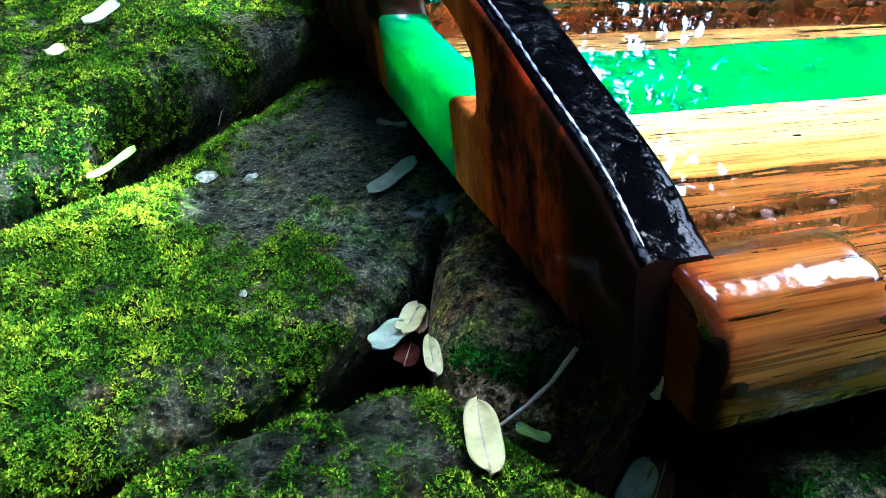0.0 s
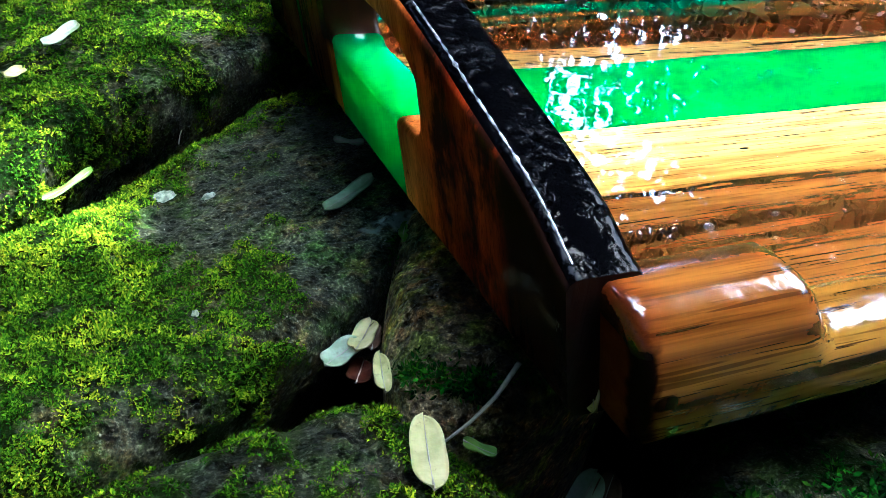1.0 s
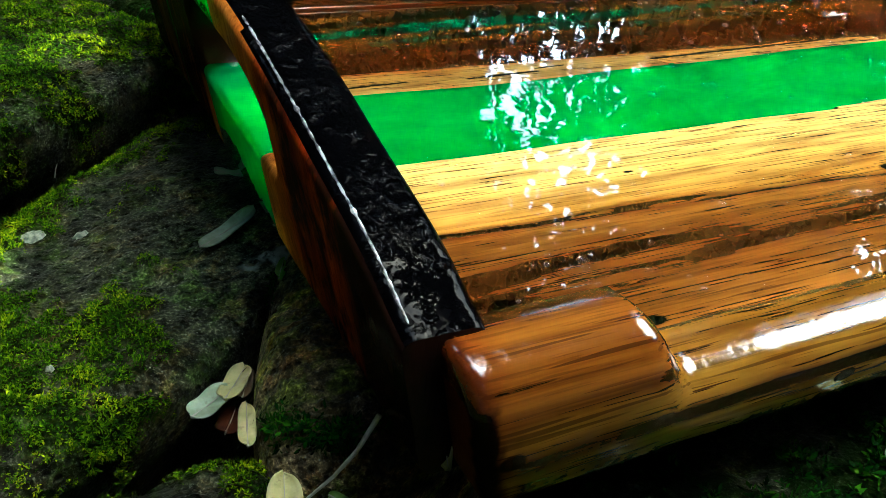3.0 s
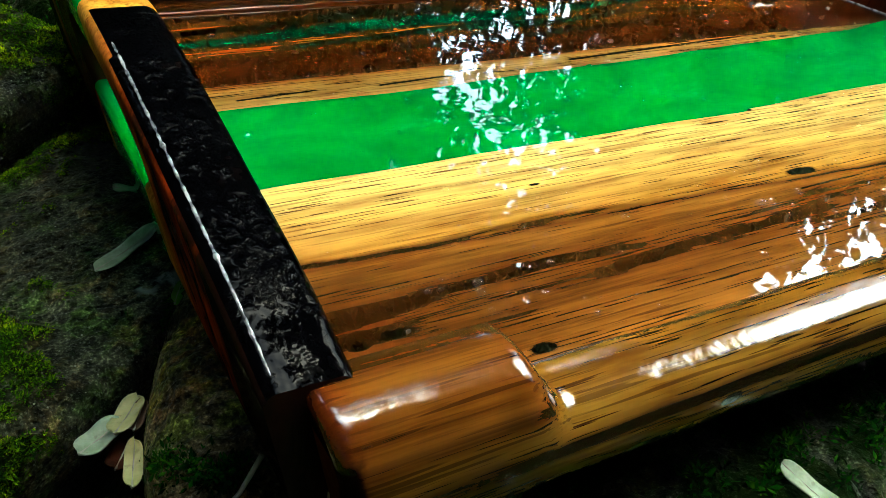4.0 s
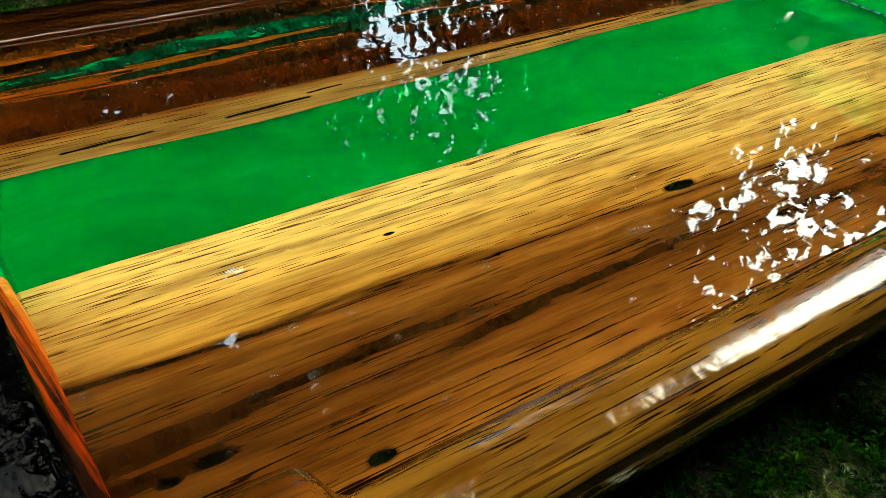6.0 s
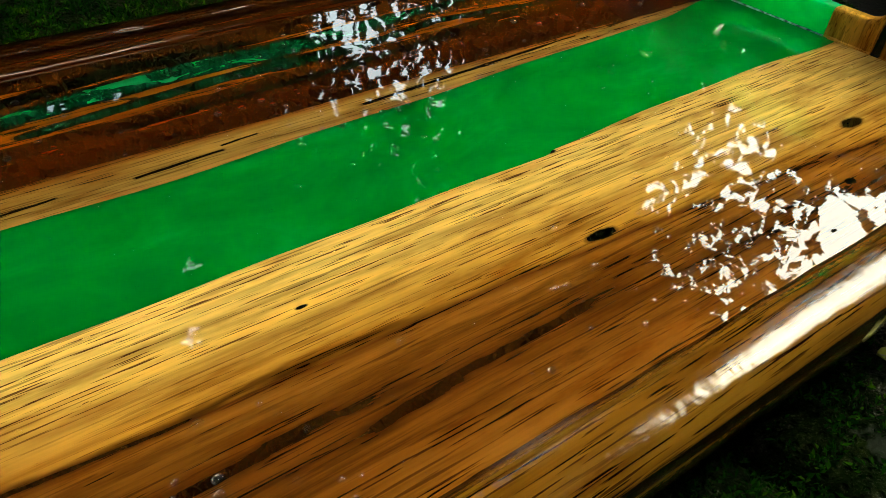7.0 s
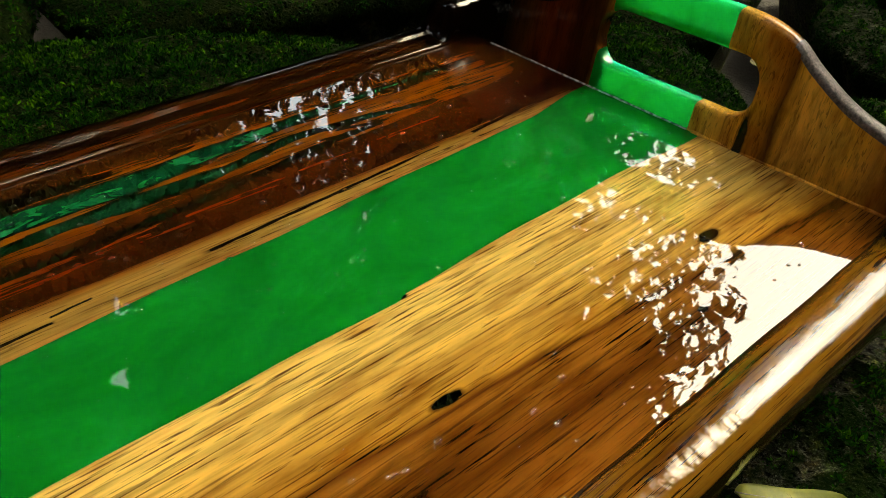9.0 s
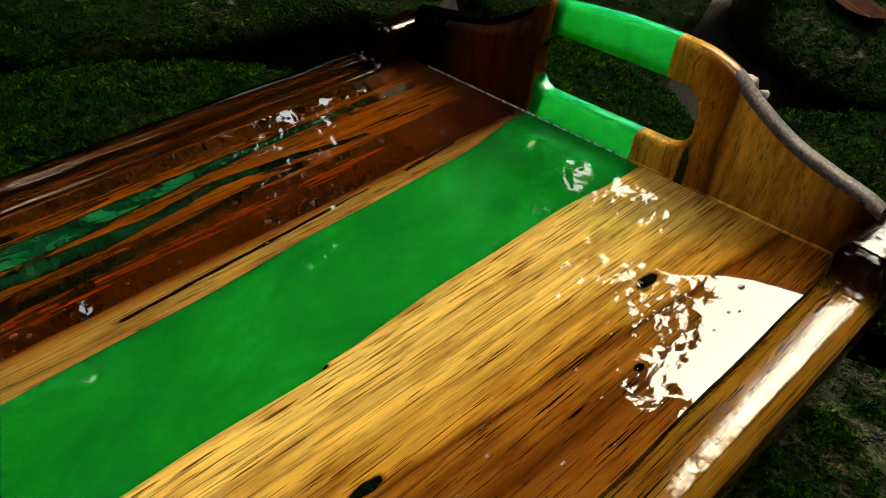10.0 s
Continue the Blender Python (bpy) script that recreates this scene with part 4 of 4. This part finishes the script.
def end_panel(x_in, way, line, slot, joints, thick, lean, material_near, material_far):
    """One leaning end panel with a hand hole: wood, resin band, wood."""
    def strip(y, z0, z1, r):
        r = min(r, (z1 - z0) * 0.45)
        pts = []
        for cx, cz, a0 in ((r, z0 + r, 180), (thick - r, z0 + r, 270), (thick - r, z1 - r, 0), (r, z1 - r, 90)):
            for k in range(5):
                a = radians(a0 + 22.5 * k)
                pts.append((cx + r * math.cos(a), cz + r * math.sin(a)))
        return [(x_in + way * (px + lean * pz), y, pz) for px, pz in pts]

    def run(name, ys, kind, material, label):
        rings = []
        for y in ys:
            s = slot_at(y, slot)
            t = top_of(y, line)
            if kind == "full":
                rings.append(strip(y, -0.0155, t, 0.0042))
            elif kind == "low":
                rings.append(strip(y, -0.0155, s[0], 0.0032))
            else:
                rings.append(strip(y, s[1], t, 0.0042))
        v, f = loft(rings)
        ob = part(name, mesh_of(name, v, f), material, tray, label)
        char_top(ob, kind, material)
        return ob

    def char_top(ob, kind, material):
        """The worn, charred varnish of the upward edge is a second material on those faces."""
        if kind == "low" or material_near is None:
            return
        me = ob.data
        if me.materials[0] == M_RESIN_BAR:
            return
        me.materials.append(M_CHAR if way < 0 or material != material_near else M_SCUFF)
        for p in me.polygons:
            c = p.center
            near = c.z > top_of(c.y, line) - 0.0034 and not (way < 0 and p.normal.x < -0.6)
            if near and not (-0.034 < c.y < 0.1) or (near and way < 0 and c.y < 0.0):
                p.material_index = 1

    def spread(a, b, step=0.0012):
        k = max(2, int(abs(b - a) / step))
        return [a + (b - a) * i / k for i in range(k + 1)]

    e = 0.00002
    a, b = slot[:2]
    lo, hi, low_far, far = joints
    ends = [a + 0.015 * (1 - math.cos(i / 14 * math.pi / 2)) + e for i in range(15)]
    run("panel_wood", spread(-0.1325 if way < 0 else -0.1275, a + e), "full", material_near, "end panel wood")
    run("panel_wood", ends + spread(a + 0.0155, lo), "low", material_near, "")
    run("panel_wood", ends + spread(a + 0.0155, hi), "high", material_near, "")
    run("resin_band", spread(lo, low_far), "low", M_RESIN_BAR, "green resin lower bar of the handle")
    run("resin_band", spread(hi, far), "high", M_RESIN_BAR, "green resin grip of the handle")
    tail = [b - 0.015 * (1 - math.cos((14 - i) / 14 * math.pi / 2)) - e for i in range(15)]
    run("panel_wood", [far] + [y for y in tail if y > far + 0.0005], "high", material_far, "")
    run("panel_wood", [low_far] + [y for y in tail if y > low_far + 0.0005], "low", material_far, "")
    run("panel_wood", spread(b - e, 0.1985), "full", material_far, "dark end panel wood")


end_panel(-0.0115, -1, LEFT_TOP, (-0.0415, 0.0685, 0.0185, 0.0505, 0.044), (-0.015, 0.009, 0.0625, 0.0555), 0.0221, 0.2, M_LEFT, M_LEFT_FAR)
end_panel(0.4935, 1, RIGHT_TOP, (-0.022, 0.092, 0.0175, 0.0525, 0.015), (0.0115, 0.003, 0.089, 0.085), 0.012, 0.16, M_RIGHT, M_RIGHT_FAR)


def bead(x, y0, y1, r, wobble):
    """A thin run of varnish in the corner between floor and end panel."""
    rings = []
    for i in range(61):
        y = y0 + (y1 - y0) * i / 60
        k = r * (1 + wobble * noise.noise(Vector((y * 90, 0, 3))))
        rings.append([(x - k * math.sin(a) * 1.0 + 0.0004, y, k * math.cos(a) - 0.0002) for a in (0, 0.26, 0.52, 0.79, 1.05, 1.31, 1.57)] + [(x + 0.0006, y, -0.0006)])
    v, f = loft(rings)
    return mesh_of("varnish_bead", v, f)


part("varnish_bead", bead(0.4935, 0.012, 0.179, 0.0011, 0.25), M_VARNISH_GLINT, tray, "glossy varnish bead along the joint, highlight in its colour")
part("varnish_bead", bead(0.4935, -0.118, 0.008, 0.0013, 0.8), M_RIGHT, tray)


def edge_run(x_in, thick, lean, line, y0, y1):
    """A jagged ridge of set varnish along the outer edge of a panel's top."""
    rings = []
    for i in range(181):
        y = y0 + (y1 - y0) * i / 180
        z = top_of(y, line)
        k = 0.0004 * (1 + 1.3 * noise.noise(Vector((y * 420, 0, 1)))) * min(1, i / 6, (180 - i) / 6) + 0.00005
        x = x_in - (thick - 0.0042 + 0.00025 * noise.noise(Vector((y * 90, 4, 0))) + lean * z)
        rings.append([(x + k * math.cos(a), y, z - 0.0002 + k * math.sin(a)) for a in (0, 0.63, 1.26, 1.88, 2.51, 3.14, 4.71)])
    v, f = loft(rings)
    return mesh_of("varnish_bead", v, f)


part("varnish_bead", edge_run(-0.0115, 0.0221, 0.2, LEFT_TOP, -0.13, -0.02), M_VARNISH_GLINT, tray, "shiny jagged varnish ridge on the charred edge, highlight in its colour")


def dome(x, y, r, h, sides=10):
    pts = []
    for k, (a, b) in enumerate(((1.0, 0.0), (0.86, 0.5), (0.5, 0.86))):
        pts += [(x + r * a * math.cos(6.283 * j / sides), y + r * a * 0.8 * math.sin(6.283 * j / sides), h * b + 0.0001) for j in range(sides)]
    pts.append((x, y, h + 0.0001))
    faces = [(k * sides + j, k * sides + (j + 1) % sides, (k + 1) * sides + (j + 1) % sides, (k + 1) * sides + j) for k in range(2) for j in range(sides)]
    return pts, faces + [(2 * sides + j, 2 * sides + (j + 1) % sides, 3 * sides) for j in range(sides)]


bv, bf = [], []
rnd = random.Random(4)
for k in range(560):
    x, y = rnd.uniform(-0.01, 0.483), rnd.uniform(-0.112, 0.18)
    r = rnd.choice((0.0005, 0.0006, 0.0008, 0.0009, 0.0011, 0.0014, 0.002))
    v, f = dome(x, y, r, r * 0.55)
    bf += [tuple(i + len(bv) for i in q) for q in f]
    bv += v
tagged(part("resin_bubble", mesh_of("resin_bubble", bv, bf), M_CLEAR, tray, "small clear bubbles in the varnish"), kind="stuff")


# ---- leaves and litter ----
def leaflet(x, y, z, length, width, heading, material, label, tilt=(0, 0), curl=0.12, blunt=2.2, name="fallen_leaf"):
    """A small oblong fallen leaflet with a midrib, slightly cupped."""
    root = empty(name, x, y, z, label, "leaf", "fallen leaves")
    n, m = 22, 8
    top, bottom = [], []
    for i in range(n + 1):
        s = i / n
        half = width / 2 * max(0.03, (1 - abs(2 * s - 1) ** blunt) ** (1 / blunt)) * (1 + 0.05 * math.sin(9 * s))
        for j in range(m + 1):
            t = 2 * j / m - 1
            px, py = (s - 0.5) * length, half * t
            pz = curl * width * (t * t - 0.4) + curl * length * 0.35 * (2 * s - 1) ** 2 - 0.0003 * (abs(t) < 0.15) + 0.0006 * math.sin(6 * s + 2 * t)
            top.append((px, py, pz + 0.0004))
            bottom.append((px, py, pz))
    w = m + 1
    k = len(top)
    faces = []
    for i in range(n):
        for j in range(m):
            a = i * w + j
            faces += [(a, a + w, a + w + 1, a + 1), (k + a, k + a + 1, k + a + w + 1, k + a + w)]
        faces += [(i * w, k + i * w, k + (i + 1) * w, (i + 1) * w), (i * w + m, (i + 1) * w + m, k + (i + 1) * w + m, k + i * w + m)]
    rot = pose(x, y, z, tilt[0], tilt[1], heading)
    blade = part("blade", mesh_of("blade", [rot @ Vector(p) for p in top + bottom], faces), material, root)
    rib = []
    for i in range(12):
        s = i / 11
        r = 0.00035 * (1.2 - s)
        px = (s - 0.5) * length
        pz = curl * width * -0.4 + curl * length * 0.35 * (2 * s - 1) ** 2 + 0.0005
        rib.append([rot @ Vector((px, r * math.cos(a), pz + r * math.sin(a))) for a in (0, 1.57, 3.14, 4.71)])
    v, f = loft(rib)
    part("midrib", mesh_of("midrib", v, f), M_TWIG, root)
    return root


LEAVES = [
    (-0.0582, -0.1108, -0.0425, 0.0278, 0.0105, 75, M_LEAF_PALE, "pale cream oblong fallen leaf on moss", (0, 0)),
    (-0.0375, 0.0335, -0.0400, 0.033, 0.0085, 36, M_LEAF_GREY, "greyish green narrow fallen leaf on bare stone", (0, -5)),
    (-0.0295, 0.0614, -0.0262, 0.0135, 0.006, -30, M_LEAF_GREY, "greyish fallen leaf beside the tray", (0, 0)),
    (-0.0580, -0.0710, -0.0495, 0.0205, 0.0058, 76, M_LEAF_PALE, "small pale leaf with a brown spot", (0, 4)),
    (-0.0640, -0.0463, -0.0535, 0.0175, 0.0105, 35, M_LEAF_GREY, "pale greenish fallen leaf in a gap", (0, 0)),
    (-0.0545, -0.0418, -0.0515, 0.0178, 0.0095, 54, M_LEAF_PALE, "pale greenish fallen leaf in a gap", (-12, 0)),
    (-0.0508, -0.0425, -0.0525, 0.0143, 0.006, 66, M_LEAF_BROWN, "brown fallen leaf in a gap", (-25, 0)),
    (-0.0590, -0.0520, -0.0585, 0.012, 0.009, 60, M_LEAF_RUST, "dark brown fallen leaf in a gap", (0, 0)),
    (-0.1618, 0.1484, -0.0190, 0.0115, 0.0095, 50, M_LEAF_PALE, "small white fallen leaf on moss", (0, 0)),
    (-0.1403, 0.1834, -0.0135, 0.026, 0.010, 50, M_LEAF_GREY, "greyish fallen leaf on a mossy stone", (0, -8)),
    (-0.0235, -0.1315, -0.0100, 0.0095, 0.005, -100, M_LEAF_PALE, "small pale leaf stuck under the tray corner", (70, 40)),
    (-0.0120, -0.1235, -0.062, 0.0255, 0.010, 40, M_LEAF_GREY, "grey green fallen leaf in the dark gap", (10, 0)),
    (-0.0045, -0.1245, -0.064, 0.024, 0.009, 46, M_LEAF_BROWN, "brown fallen leaf in the dark gap", (20, 0)),
    (-0.0392, -0.1057, -0.0490, 0.011, 0.005, -50, M_LEAF_GREEN, "small green leaf on moss", (0, 0)),
    (-0.1440, 0.0660, -0.0370, 0.026, 0.005, 42, M_LEAF_GREEN, "bright green blade caught between two stones", (0, -6)),
    (-0.0277, -0.0050, -0.0460, 0.0131, 0.004, 64, M_LEAF_GREEN, "tiny green leaf between stones", (30, 0)),
    (-0.1740, -0.0830, -0.0600, 0.016, 0.011, 10, M_LEAF_BROWN, "curled grey brown dead leaf in a hole", (15, 0)),
    (-0.1815, -0.0730, -0.0570, 0.012, 0.006, 72, M_LEAF_GREY, "grey dead leaf in a hole", (0, -10)),
    (0.3263, -0.1620, -0.0450, 0.0468, 0.012, -48, M_LEAF_YELLOW, "yellow green pointed fallen leaf", (0, 0)),
    (0.1318, -0.1625, -0.0475, 0.0240, 0.009, -87, M_LEAF_GREY, "pale fallen leaf on dark mossy stone", (0, 0)),
    (0.6900, 0.0640, -0.0300, 0.025, 0.006, -109, M_LEAF_PALE, "pale fallen leaf at a stone's edge", (0, 0)),
    (0.6620, 0.0100, -0.0400, 0.0187, 0.005, -57, M_LEAF_GREY, "grey fallen leaf at a stone's edge", (0, 0)),
    (0.9150, 0.0420, -0.0200, 0.085, 0.04, -127, M_LEAF_RUST, "large curled brown dead leaf", (0, 0)),
]
for x, y, z, ln, wd, hd, mt, lb, tl in LEAVES:
    leaflet(x, y, z if "gap" in lb or "hole" in lb else lie(x, y, z, 0.004 if "moss" in lb else 0.002), ln, wd, hd, mt, lb, tl)


def stick(points, r0, r1, label, material=None):
    """A thin bent twig."""
    line = [Vector(p) for p in points]
    rings = []
    n = 24
    for i in range(n + 1):
        f = min(i / n * (len(line) - 1), len(line) - 1.0001)
        k, t = int(f), f - int(f)
        p = line[k].lerp(line[k + 1], t)
        d = (line[k + 1] - line[k]).normalized()
        a = d.cross(Vector((0.3, 0.2, 1))).normalized()
        b = d.cross(a)
        r = r0 + (r1 - r0) * i / n
        rings.append([p + a * r * math.cos(1.047 * j) + b * r * math.sin(1.047 * j) for j in range(6)])
    v, f = loft(rings)
    return tagged(part("twig", mesh_of("twig", v, f), material or M_TWIG), label, "twig")


stick([(-0.0300, -0.1050, -0.0190), (-0.0365, -0.1060, -0.0290), (-0.0430, -0.1055, -0.0370), (-0.0505, -0.1045, -0.0440)], 0.0008, 0.0004, "thin pale bent twig on the small stone")
stick([(-0.0955, 0.1165, -0.046), (-0.0945, 0.1175, -0.042), (-0.0935, 0.1185, -0.040)], 0.0003, 0.0002, "fine dry stalk at a stone's edge")


def pebble(x, y, z, r, seed, label):
    bm = bmesh.new()
    bmesh.ops.create_icosphere(bm, subdivisions=3, radius=r)
    for v in bm.verts:
        d = 1 + 0.35 * noise.noise(v.co * (1.6 / r) + Vector((seed, 0, 0)))
        v.co = Vector((v.co.x * d * 1.4, v.co.y * d, v.co.z * d * 0.75)) + Vector((x, y, z))
    return tagged(part("pebble", bm, M_PEBBLE), label, "pebble", "pebbles between the stones")


pebble(0.706, 0.040, -0.030, 0.0095, 2, "whitish knobbly pebble in the dark gap")
pebble(0.700, 0.056, -0.031, 0.0045, 5, "small pale pebble in the dark gap")
pebble(0.702, 0.023, -0.031, 0.005, 9, "small pale pebble in the dark gap")


# ---- unseen trees that shade the place, only the far ones mirrored in the tray ----
def open_sky(az, el, chance):
    """Where the crowns leave the sky free: one wide gap, a few thin places, and openings added for light."""
    a, b = Vector((math.cos(radians(el)) * math.cos(radians(az)), math.cos(radians(el)) * math.sin(radians(az)), math.sin(radians(el)))), SUN_EL
    # foliage stays closed round the sun to keep it off the tray
    if a.angle(Vector((math.cos(b) * math.cos(SUN_AZ), math.cos(b) * math.sin(SUN_AZ), math.sin(b)))) < radians(11.5):
        return False
    if -24 < az < (28.5 - (el - 29) * 0.35 + max(0, 36 - el) * 0.35 if el < 40 else 24.5 - (el - 40) * 1.9 if el < 45 else 15.0) and 25 < el < 60:
        return True
    # overhead and rear openings, added to let more light onto moss and panel
    if el > 67 + 3 * math.sin(radians(5 * az)) and chance < 0.85:
        return True
    if (az > 175 or az < -145) and 38 < el < 58 or -125 < az < -95 and 40 < el < 52:
        return chance < 0.4
    if 114 < az < 137 and 38 < el < 55:
        return chance < 0.85
    if 52 < az < 63 and 16 < el < 33:
        return chance < 0.4
    return False


CROWN = np.array([0.35, -0.08, 0.0])


def make_trees():
    rng = np.random.RandomState(7)
    spots = [(3.4, 2.6), (0.6, 4.2), (-3.2, 2.4), (-3.6, -2.2), (2.6, -3.6), (4.6, -0.6)]
    crowns = {i: [] for i in range(len(spots))}
    for k in range(1250):
        az = rng.uniform(-180, 180)
        el = math.degrees(math.asin(rng.uniform(0.05, 1.0)))
        d = rng.uniform(3.4, 4.8)
        if open_sky(az, el, rng.rand()):
            continue
        p = CROWN + np.array([d * math.cos(radians(el)) * math.cos(radians(az)), d * math.cos(radians(el)) * math.sin(radians(az)), d * math.sin(radians(el))])
        edge = 31.0 - (el - 29) * 0.35 if el < 40 else 27.0 - (el - 40) * 1.9 if el < 45 else 17.5
        fine = (44 < az < 82 and 12 < el < 45) or (edge - 1 < az < edge + 10 and 22 < el < 64)
        crowns[min(crowns, key=lambda i: (p[0] - spots[i][0]) ** 2 + (p[1] - spots[i][1]) ** 2)].append((p, 1 if fine else 0))
    # outer crowns added unseen behind to shade the inner ones: larger leaves, same gaps
    for k in range(1500):
        az = rng.uniform(-180, 180)
        el = math.degrees(math.asin(rng.uniform(0.03, 1.0)))
        if any(open_sky(az + da, el + de, 0.0) for da in (-7, 0, 7) for de in (-6, 0, 6)):
            continue
        d = rng.uniform(5.6, 7.0)
        p = CROWN + np.array([d * math.cos(radians(el)) * math.cos(radians(az)), d * math.cos(radians(el)) * math.sin(radians(az)), d * math.sin(radians(el))])
        crowns[min(crowns, key=lambda i: (p[0] - spots[i][0]) ** 2 + (p[1] - spots[i][1]) ** 2)].append((p, 2))
    sunward = np.array([math.cos(SUN_EL) * math.cos(SUN_AZ), math.cos(SUN_EL) * math.sin(SUN_AZ), math.sin(SUN_EL)])
    dapples = [((-0.172, 0.068, -0.025), 0.03), ((-0.195, 0.1, -0.025), 0.03), ((-0.145, 0.085, -0.025), 0.016), ((-0.11, 0.2, -0.02), 0.02)]
    peeps = [(70.3, 38.0, 0.07), (71.6, 42.3, 0.06), (76.1, 41.7, 0.045), (77.8, 25.6, 0.05), (73.3, 25.2, 0.045), (83.4, 26.6, 0.04), (32.0, 30.0, 0.05)]
    for i, (tx, ty) in enumerate(spots):
        root = empty("tree", tx, ty, -0.15, "broad-leaved shade tree with a dense dark green crown", "tree", "shade trees")
        tip = np.mean([q for q, _ in crowns[i]], 0) * 0.5 + np.array([tx, ty, 3.6]) * 0.5
        rings = []
        for s in range(13):
            t = s / 12
            c = np.array([tx, ty, -0.2]) * (1 - t) + tip * t + np.array([0.12 * math.sin(3 * t + i), 0.12 * math.cos(4 * t), 0]) * t
            r = 0.17 * (1 - 0.7 * t) + 0.1 * max(0, 0.12 - t)
            rings.append([(c[0] + r * math.cos(0.6283 * j), c[1] + r * math.sin(0.6283 * j), c[2]) for j in range(10)])
        v, f = loft(rings)
        part("trunk", mesh_of("trunk", v, f), M_BARK, root)
        for p, _ in crowns[i][::12]:
            a = np.array([tx, ty, -0.2]) * 0.35 + tip * 0.65
            rings = []
            for s in range(7):
                t = s / 6
                c = a * (1 - t) + p * t + np.array([0, 0, 0.25 * math.sin(3.14 * t)])
                r = 0.05 * (1 - 0.85 * t)
                rings.append([(c[0] + r * math.cos(1.047 * j), c[1] + r * math.sin(1.047 * j), c[2]) for j in range(6)])
            v, f = loft(rings)
            part("limb", mesh_of("limb", v, f), M_BARK, root)
        vs, fs, base = [], [], 0
        for p, fine in crowns[i]:
            k = (140, 430, 70)[fine]
            q = rng.normal(0, 1, (k, 3))
            q *= ((0.75 if fine == 2 else 0.42) * rng.rand(k, 1) ** 0.33) / np.linalg.norm(q, axis=1)[:, None]
            c = p + q * np.array([1.15, 1.15, 0.85])
            for lit, reach in dapples:
                off = c - np.array(lit)
                c = c[np.linalg.norm(off - (off @ sunward)[:, None] * sunward, axis=1) > reach + (0.02, 0.01, 0.1)[fine]]
            for az, el, reach in peeps:
                u = np.array([math.cos(radians(el)) * math.cos(radians(az)), math.cos(radians(el)) * math.sin(radians(az)), math.sin(radians(el))])
                off = c - np.array([0.08, 0.0, 0.0])
                far = np.linalg.norm(off - (off @ u)[:, None] * u, axis=1)
                c = c[(far > reach + (0.02, 0.01, 0.15)[fine]) | (rng.rand(len(c)) < 0.12)]
            k = len(c)
            u = rng.normal(0, 1, (k, 3))
            u /= np.linalg.norm(u, axis=1)[:, None]
            w = np.cross(u, rng.normal(0, 1, (k, 3)))
            w /= np.linalg.norm(w, axis=1)[:, None]
            ln = rng.uniform(*((0.06, 0.12), (0.03, 0.06), (0.16, 0.3))[fine], (k, 1))
            vs.append(np.stack([c - u * ln, c + w * ln * 0.45, c + u * ln, c - w * ln * 0.45], 1).reshape(-1, 3))
            fs.append(base + np.arange(k * 4).reshape(-1, 4))
            base += 4 * k
        me = quads_mesh("crown", np.concatenate(vs), np.concatenate(fs))
        tagged(part("crown", me, M_FOLIAGE, root, "dense dark green leaves", smooth=False), kind="stuff")


make_trees()
